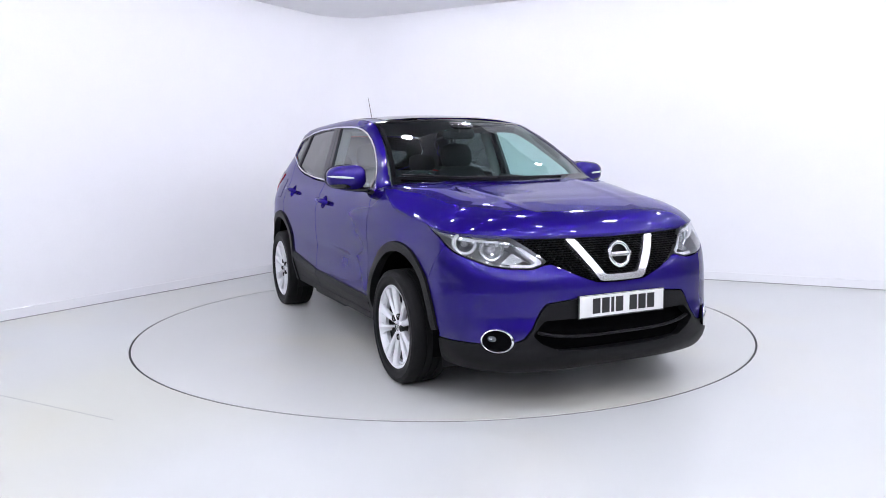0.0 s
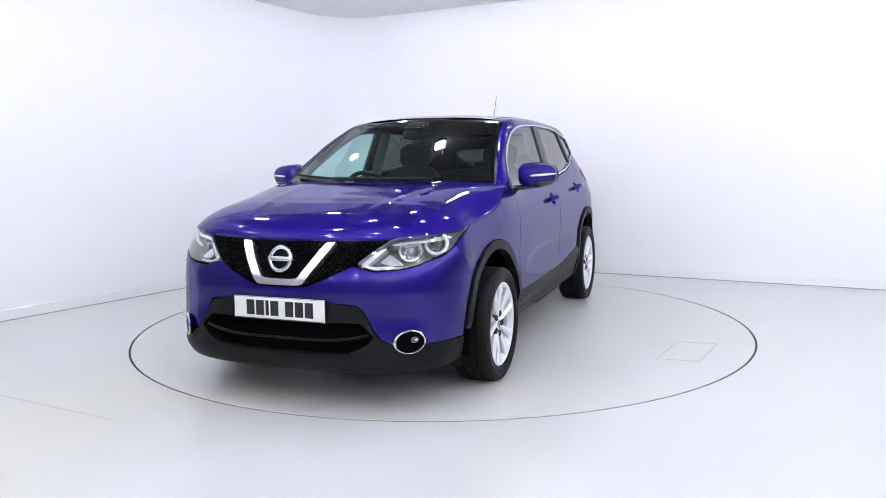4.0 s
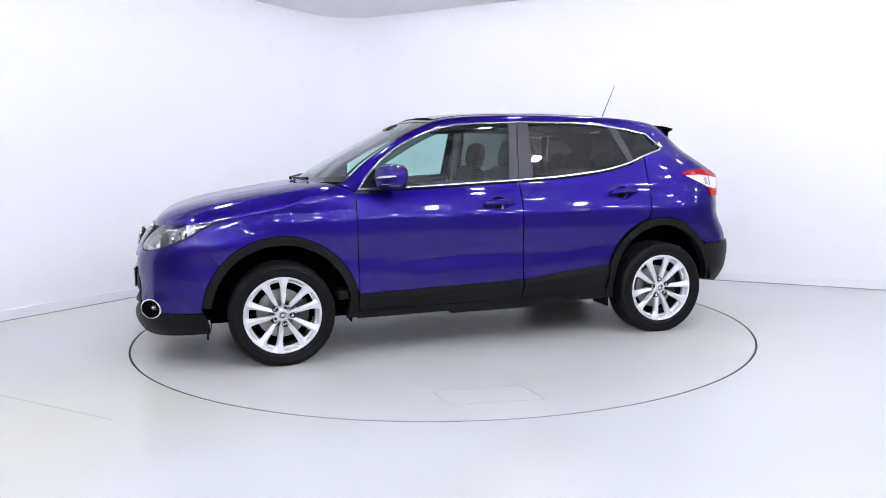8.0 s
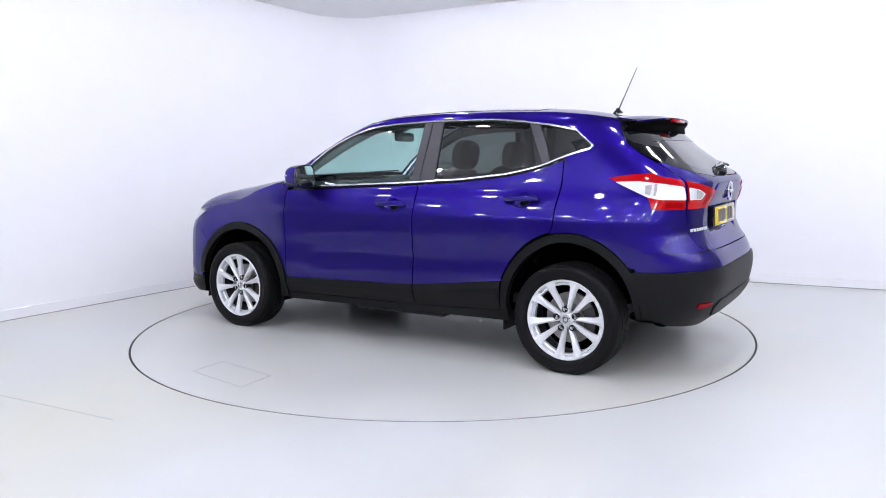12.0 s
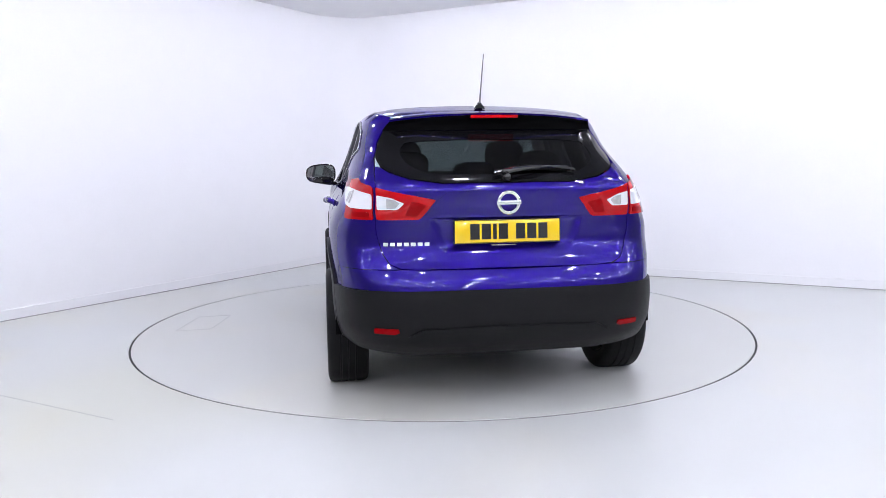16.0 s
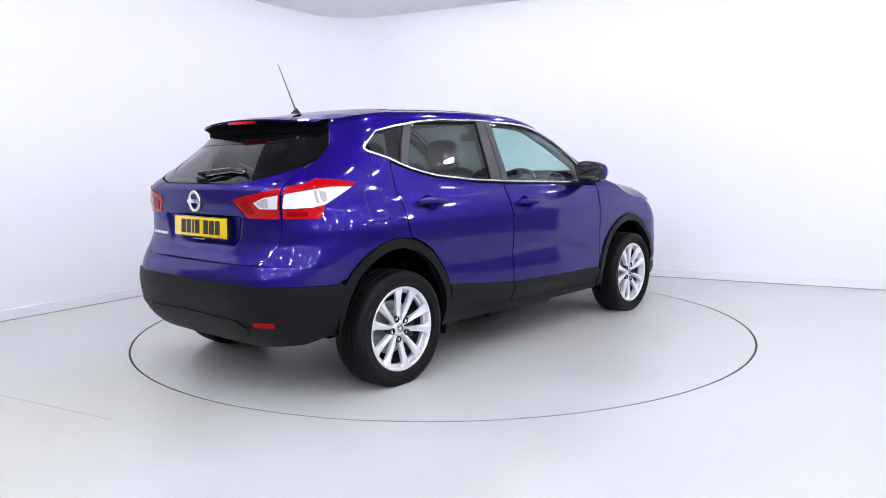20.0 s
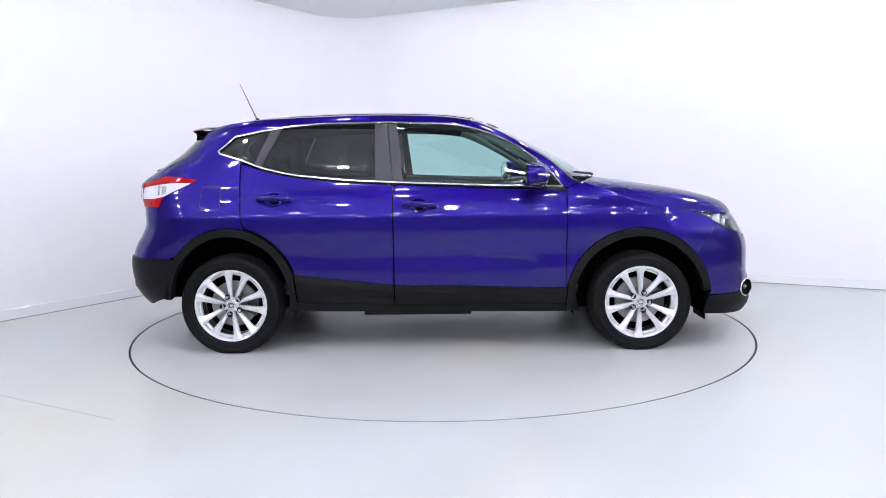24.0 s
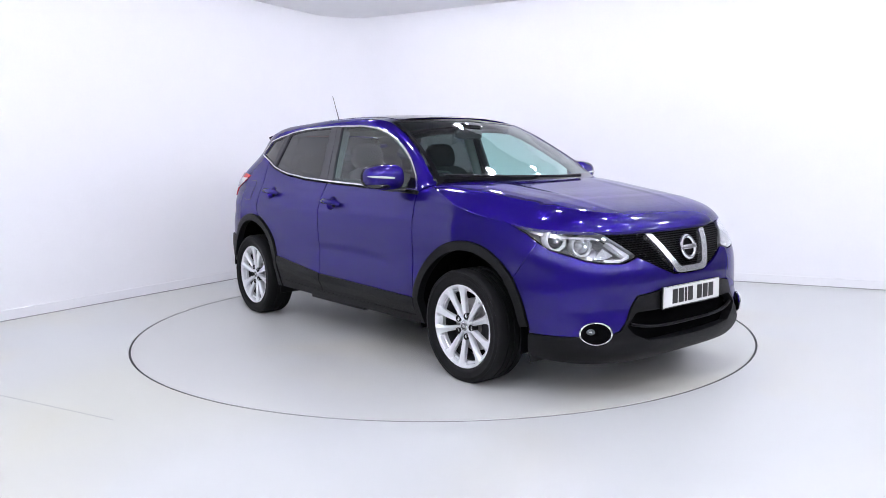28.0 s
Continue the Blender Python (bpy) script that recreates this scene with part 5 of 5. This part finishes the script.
def door_mirrors():
    bm = bmesh.new()
    c, h = Vector((0.635, 0.922, 1.134)), Vector((0.088, 0.116, 0.076))
    nu, nv = 36, 20
    rows = []
    for i in range(nv + 1):
        ph = -math.pi / 2 + math.pi * i / nv
        row = []
        for j in range(nu):
            th = 2 * math.pi * j / nu
            d = Vector((math.cos(ph) * math.cos(th), math.cos(ph) * math.sin(th), math.sin(ph)))
            k = (abs(d.x) ** 2.6 + abs(d.y) ** 3.2 + abs(d.z) ** 2.8) ** (-1 / 2.8)
            p = Vector((d.x * k, d.y * k, d.z * k))
            if p.x < -0.55:
                p.x = -0.55
            p.z *= 1.0 - 0.14 * p.y               # slimmer towards the tip
            p.x *= 1.0 - 0.10 * p.y
            row.append(bm.verts.new(c + Vector((p.x * h.x - 0.02 * p.y, p.y * h.y, p.z * h.z))))
        rows.append(row)
    for a, b in zip(rows, rows[1:]):
        for j in range(nu):
            bm.faces.new((a[j], a[(j + 1) % nu], b[(j + 1) % nu], b[j]))
    bmesh.ops.remove_doubles(bm, verts=bm.verts, dist=1e-5)
    M = twice("door_mirror", bm, PAINT, None, "blue door mirror with white indicator strip", 50)
    rim = []
    for i in range(40):
        a = 2 * math.pi * i / 40
        q = (abs(math.cos(a)) ** 3 + abs(math.sin(a)) ** 3) ** (-1 / 3)
        rim.append((0.585 - 0.016 * math.cos(a) * q, 0.922 + 0.112 * math.cos(a) * q, 1.134 + 0.072 * math.sin(a) * q * (1 - 0.14 * math.cos(a) * q)))
    twice("mirror_rim", tube(rim, 0.006, 8, True, side=(1, 0, 0)), GLOSSBLACK, M)
    g = bmesh.new()
    g.faces.new([g.verts.new((x - 0.003, 0.922 + (y - 0.922) * 0.96, 1.134 + (z - 1.134) * 0.95)) for x, y, z in rim])
    twice("mirror_glass", g, MIRROR, M, "reflecting mirror glass", 0)
    base = tube([(0.625, 0.93, 1.066), (0.655, 0.86, 1.058), (0.690, 0.80, 1.054), (0.705, 0.765, 1.062)], [0.020, 0.022, 0.020, 0.018], 12, flat=0.75)
    twice("mirror_arm", base, GLOSSBLACK, M)
    under = bmesh.new()
    bmesh.ops.create_uvsphere(under, u_segments=24, v_segments=10, radius=1, matrix=Matrix.Translation((0.632, 0.918, 1.088)) @ Matrix.Diagonal((0.080, 0.108, 0.033, 1)))
    twice("mirror_base", under, GLOSSBLACK, M)
    strip = [(0.713, 0.862, 1.128), (0.724, 0.90, 1.130), (0.720, 0.95, 1.133), (0.702, 0.99, 1.136), (0.672, 1.026, 1.139), (0.640, 1.038, 1.141)]
    twice("indicator_strip", tube(strip, [0.004, 0.006, 0.007, 0.007, 0.006, 0.003], 8), CLEARLENS, M, "white indicator strip")


door_mirrors()


def door_handles():
    for (x, z), doors in (((-0.094, 0.944), FD), ((-1.028, 0.990), RD)):
        yb = float(half_width(x, z))
        slope = (float(half_width(x, z + 0.02)) - float(half_width(x, z - 0.02))) / 0.04
        tilt = math.degrees(math.atan(slope))
        m = pose(x, yb, z, -tilt, 0, 0) @ pose(0, 0, 0, 0, 2.5, 0)
        bar = [(-0.108, 0.004, 0), (-0.100, 0.024, 0), (-0.06, 0.038, 0), (0, 0.043, 0), (0.06, 0.040, 0), (0.092, 0.028, 0), (0.105, 0.006, 0)]
        h = twice("door_handle", move(tube(bar, [0.012, 0.017, 0.019, 0.0195, 0.019, 0.017, 0.011], 12, flat=1.0), m), PAINT, doors, "body-coloured door handle")
        cup = bmesh.new()
        n, rings = 28, []
        for r, d in ((0.0575, -0.004), (0.0545, -0.004), (0.050, -0.014), (0.040, -0.024), (0.02, -0.028)):
            rings.append([cup.verts.new((1.12 * r * math.cos(2 * math.pi * k / n) - 0.006, d + 0.002, 0.86 * r * math.sin(2 * math.pi * k / n))) for k in range(n)])
        for a, b in zip(rings, rings[1:]):
            for k in range(n):
                cup.faces.new((a[k], a[(k + 1) % n], b[(k + 1) % n], b[k]))
        cup.faces.new(rings[-1])
        twice("handle_cup", move(cup, m), PAINT, h)


door_handles()


def spoiler():
    nv, nu = 28, 10

    def top(u, v):
        a = Vector(roof(1.0, v))
        y = 0.540 * v
        tip = Vector((-1.712 + 0.092 * abs(v) ** 2.5, y, 1.474 - 0.030 * abs(v) ** 2.2))
        p = a.lerp(tip, u)
        p.z += 0.012 * math.sin(math.pi * u) * (1 - 0.5 * v * v)
        return p

    bm = bmesh.new()
    up = [[bm.verts.new(top(i / nu, -1 + 2 * j / nv)) for j in range(nv + 1)] for i in range(nu + 1)]
    low = [[bm.verts.new(top(1, -1 + 2 * j / nv) + Vector((0.006, 0, -0.009))) for j in range(nv + 1)]]
    low += [[bm.verts.new(top(0.55, -1 + 2 * j / nv) + Vector((0, 0, -0.050))) for j in range(nv + 1)]]
    low += [[bm.verts.new(top(0.0, -1 + 2 * j / nv) + Vector((-0.06, 0, -0.060))) for j in range(nv + 1)]]
    rows = up + low[:1]
    for a, b in zip(rows, rows[1:]):
        for j in range(nv):
            bm.faces.new((a[j], a[j + 1], b[j + 1], b[j]))
    sp = part("roof_spoiler", bm, PAINT, car, "blue roof spoiler with a black underside", 45)
    bm = bmesh.new()
    rows = [[], [], [], []]
    for j in range(nv + 1):
        v = -1 + 2 * j / nv
        tip = top(1, v) + Vector((0.006, 0, -0.0092))
        glass = on_shell(tail_s(0.572 * v, 1.388), 1.388, 0.003)
        rows[0].append(tip)
        rows[1].append(tip.lerp(glass, 0.35) + Vector((0.014, 0, 0.002)))
        rows[2].append(tip.lerp(glass, 0.75) + Vector((0.008, 0, 0.002)))
        rows[3].append(glass)
    pts = [[bm.verts.new(q) for q in row] for row in rows]
    for a, b in zip(pts, pts[1:]):
        for j in range(nv):
            bm.faces.new((a[j], a[j + 1], b[j + 1], b[j]))
    part("spoiler_underside", bm, DARK, sp, "black spoiler underside", 45)
    part("brake_light", box((0.03, 0.25, 0.016), (-1.703, 0, 1.456), 0.004, 2), REDLENS, sp, "red high brake light")


spoiler()


AERIAL = material("dark_aerial_sheath", (0.13, 0.13, 0.132), rough=0.35)


def aerial():
    base = part("aerial", move(lathe([(0.034, -0.004), (0.030, 0.006), (0.016, 0.018), (0.011, 0.030), (0.0, 0.033)], 20), pose(-1.317, 0, 1.526, 90, 0, 0) @ pose(0, 0, 0)), GLOSSBLACK, car, "thin black roof aerial")
    d = Vector((-0.124, 0, 0.275))
    a = Vector((-1.320, 0, 1.545))
    part("aerial_rod", tube([a, a + d * 0.2, a + d * 0.96], [0.0062, 0.0045, 0.0022], 8), AERIAL, base)


aerial()


def wipers():
    for piv, tip in (((0.37, 0.02), (-0.28, 0.045)), ((-0.12, 0.02), (-0.66, 0.06))):
        pts = []
        for k in range(9):
            t = k / 8
            y, u = piv[0] + (tip[0] - piv[0]) * t, piv[1] + (tip[1] - piv[1]) * t
            e = 0.715
            p = Vector(screen(u + 0.015, y / e))
            pts.append(p + Vector((0.012, 0, 0.018)))
        part("wiper", tube(pts, [0.012, 0.010, 0.008, 0.008, 0.008, 0.008, 0.008, 0.007, 0.006], 8), CLAD, car, "black windscreen wiper", 40)
    # scuttle panel under the screen
    def scuttle(u, v):
        p = Vector(screen(0.05, v))
        q = Vector(BONNET_REAR[int(round((v + 1) / 2 * (len(BONNET_REAR) - 1)))])
        r = p.lerp(q, u)
        r.z -= 0.012 + 0.012 * math.sin(math.pi * u)
        return r
    grid_panel("scuttle", scuttle, 4, 48, CLAD, 0.0, v=(-0.97, 0.97))
    pts = [on_shell(tail_s(y, z), z, 0.030 - 0.006 * k) for k, (y, z) in enumerate(((0.02, 1.150), (-0.10, 1.170), (-0.22, 1.184), (-0.33, 1.186)))]
    w = part("rear_wiper", tube(pts, [0.014, 0.010, 0.008, 0.006], 8), GLOSSBLACK, car, "black rear window wiper")
    pts = [on_shell(tail_s(y, z), z, 0.014) for y, z in ((0.06, 1.158), (-0.05, 1.180), (-0.18, 1.190), (-0.33, 1.176), (-0.36, 1.168))]
    part("blade", tube(pts, 0.008, 8), GLOSSBLACK, w)
    hub = facing((-1, 0, 0.1), Vector(shell(SCR, 1.147)) + Vector((-0.012, 0, 0)))
    part("wiper_hub", move(lathe([(0.024, -0.02), (0.024, 0.016), (0.016, 0.028), (0, 0.030)], 20), hub), GLOSSBLACK, w)


wipers()

flap = side_pts((-1.375, 1.078), (-1.500, 1.082), (-1.508, 0.930), (-1.378, 0.928))
fuel = panel("fuel_flap", flip(sheet(flap, off=0.0026, depth=0.006, corner=0.03)), PAINT)
rim_out = side_pts((-1.3715, 1.0815), (-1.5035, 1.0855), (-1.5115, 0.9265), (-1.3745, 0.9245))
panel("flap_gap", flip(sheet(rim_out, off=0.0010, depth=0.002, corner=0.032)), LINE, fuel)


def undertrim():
    for sgn in (1, -1):
        part("air_deflector", box((0.012, 0.22, 0.060), (1.760, sgn * 0.69, 0.206), 0.004, 1, Matrix.Rotation(radians(-4), 4, "Y")), CLAD, car)
        part("mud_flap", box((0.012, 0.20, 0.10), (-0.915, sgn * 0.745, 0.255), 0.004, 1), CLAD, car)
    for sgn in (1, -1):
        part("sill_guard", box((0.70, 0.11, 0.034), (-0.117, sgn * 0.765, 0.249), 0.006, 2), CLAD, car)
    part("exhaust_box", move(lathe([(0, -0.3), (0.08, -0.3), (0.09, -0.28), (0.09, 0.28), (0.08, 0.3), (0, 0.3)], 24), pose(-1.72, 0.05, 0.30)), DARK, car)


undertrim()


# ===================== the car: cabin =====================
def pillow(size, at, rx=0.0, ry=0.0, power=4.0):
    """A padded block: a superellipsoid."""
    bm = bmesh.new()
    bmesh.ops.create_uvsphere(bm, u_segments=28, v_segments=16, radius=1)
    for v in bm.verts:
        d = v.co.normalized()
        k = (abs(d.x) ** power + abs(d.y) ** power + abs(d.z) ** power) ** (-1 / power)
        v.co = Vector((d.x * k * size[0] / 2, d.y * k * size[1] / 2, d.z * k * size[2] / 2))
    return move(bm, Matrix.Translation(at) @ Matrix.Rotation(radians(rx), 4, "X") @ Matrix.Rotation(radians(ry), 4, "Y"))


def cabin():
    part("cabin_floor", box((2.6, 1.42, 0.06), (-0.35, 0, 0.38), 0.01), DASH, car)
    for sgn in (1, -1):
        part("door_trim", box((1.60, 0.03, 0.62), (-0.05, sgn * 0.742, 0.74), 0.012, 1, Matrix.Rotation(radians(sgn * 1.5), 4, "X")), DASH, car)
        seat = part("front_seat", pillow((0.54, 0.50, 0.20), (0.10, sgn * 0.36, 0.56), 0, -6), CLOTH, car, "dark cloth front seat")
        part("backrest", pillow((0.17, 0.50, 0.66), (-0.25, sgn * 0.36, 0.86), 0, -16), CLOTH, seat)
        part("headrest", pillow((0.11, 0.27, 0.20), (-0.375, sgn * 0.36, 1.265), 0, -10, 3), CLOTH, seat)
        for dy in (-0.06, 0.06):
            part("headrest_post", tube([(-0.335, sgn * 0.36 + dy, 1.10), (-0.365, sgn * 0.36 + dy, 1.20)], 0.007, 8), STEEL, seat)
        # dark linings above and below the side windows
        rail = [(x, sgn * (float(half_width(x, z)) - 0.050), z - 0.012) for x, z in DLO_TOP[2:14]]
        part("roof_rail_lining", tube(rail, 0.024, 10), DASH, car, "dark lining over the side windows")
        cap = [(x, sgn * (float(half_width(x, z)) - 0.055), z + 0.004) for x, z in DLO_LOW[3:]] + [(0.70, sgn * 0.735, 1.062)]
        part("door_capping", tube(cap, 0.026, 10), DASH, car, "dark soft door capping")
        # inside faces of the pillars
        part("pillar_trim", tube([shell(s, float(TOP(s)) - 0.012) * np.array([1, sgn, 1]) + np.array([-0.045, -sgn * 0.03, -0.03]) for s in np.linspace(0.90, 0.25, 10)], 0.030, 10), TRIM, car, "pale grey inner pillar trim")
        bp = [shell(-0.29 - 0.02 * k / 6, 1.00 + 0.45 * k / 6) * np.array([1, sgn, 1]) + np.array([0, -sgn * 0.075, 0]) for k in range(7)]
        part("pillar_trim", tube(bp, 0.042, 10, flat=0.6), TRIM, car, "pale grey inner pillar trim")
        cp = [shell(-1.13 + 0.03 * k / 6, 1.10 + 0.33 * k / 6) * np.array([1, sgn, 1]) + np.array([0, -sgn * 0.085, 0]) for k in range(7)]
        part("pillar_trim", tube(cp, 0.05, 10, flat=0.6), DASH, car, "dark inner pillar trim")
        part("boot_trim", box((0.62, 0.03, 0.24), (-1.52, sgn * 0.655, 0.96), 0.01, 1), DASH, car)
    bench = part("rear_seat", pillow((0.50, 1.26, 0.20), (-0.72, 0, 0.56), 0, -6, 6), CLOTH, car, "dark cloth rear bench seat")
    part("backrest", pillow((0.16, 1.26, 0.62), (-1.03, 0, 0.84), 0, -20, 7), CLOTH, bench)
    for y in (0.40, 0.0, -0.40):
        part("headrest", pillow((0.09, 0.25, 0.16 if y else 0.11), (-1.145, y, 1.205 if y else 1.165), 0, -12, 3), CLOTH, bench)
    part("parcel_shelf", box((0.62, 1.22, 0.02), (-1.50, 0, 1.03), 0.004), DASH, car)
    dash = part("dashboard", pillow((0.46, 1.42, 0.42), (0.80, 0, 0.87), 0, 4, 6), DASH, car, "dark moulded dashboard")
    part("instrument_hood", pillow((0.22, 0.40, 0.10), (0.64, -0.37, 1.065), 0, 0, 3), DASH, dash)
    part("centre_console", pillow((0.9, 0.24, 0.30), (0.20, 0, 0.55), 0, -4, 5), DASH, car)
    st = pose(0.44, -0.37, 0.985, 0, 0, 90) @ pose(0, 0, 0, 25, 0, 0)
    wheel_pts = [(0.185 * math.cos(2 * math.pi * i / 36), 0, 0.185 * math.sin(2 * math.pi * i / 36)) for i in range(36)]
    sw = part("steering_wheel", move(tube(wheel_pts, 0.016, 10, True, side=(0, 1, 0)), st), GLOSSBLACK, car, "black steering wheel")
    part("steering_boss", move(pillow((0.15, 0.06, 0.13), (0, 0, 0), 0, 0, 3), st), DASH, sw)
    for a in (0, 180, 270):
        part("steering_spoke", move(box((0.16, 0.02, 0.035), (0.10, 0, 0), 0.006, 1), st @ Matrix.Rotation(radians(a), 4, "Y")), DASH, sw)
    part("steering_column", tube([(0.46, -0.37, 0.97), (0.70, -0.37, 0.86)], 0.035, 12), DASH, sw)
    m = part("rear_view_mirror", pillow((0.035, 0.24, 0.07), (0.385, 0, 1.412), 0, 0, 5), GLOSSBLACK, car, "black rear-view mirror")
    part("mirror_stalk", tube([(0.395, 0, 1.43), (0.44, 0, 1.475)], 0.014, 8), GLOSSBLACK, m)
    part("sensor_housing", pillow((0.10, 0.16, 0.03), (0.42, 0, 1.470), 0, 22, 4), GLOSSBLACK, car)

    def lining(u, v):
        p = Vector(roof(0.04 + 0.93 * u, v * 0.95))
        return (p[0], p[1], p[2] - 0.030)
    grid_panel("headlining", lining, 20, 20, BEIGE, 0.0)


cabin()

# ===================== turntable markings =====================
def cover_plate():
    """A cable hatch let into the disc: thin frame lines."""
    cs = [Vector((0.075, 1.985, 0)), Vector((0.570, 1.900, 0)), Vector((0.585, 1.655, 0)), Vector((0.095, 1.735, 0))]
    for a, b in zip(cs, cs[1:] + cs[:1]):
        d = (b - a)
        part("hatch_joint", move(box((d.length, 0.005, 0.0012), (d.length / 2, 0, 0.0004)), Matrix.Translation(a) @ Matrix.Rotation(math.atan2(d.y, d.x), 4, "Z")), PALE, turntable, "", 0)


cover_plate()


# ===================== what moves =====================
def motions():
    """The turntable carries the car round."""
    walk(turntable, [(t, pose(0, 0, 0, 0, 0, a)) for t, a in TURN])
    walk(car, [(t, pose(0, 0, 0, 0, 0, a) @ pose(-0.039, -0.025, 0.0)) for t, a in TURN])


motions()
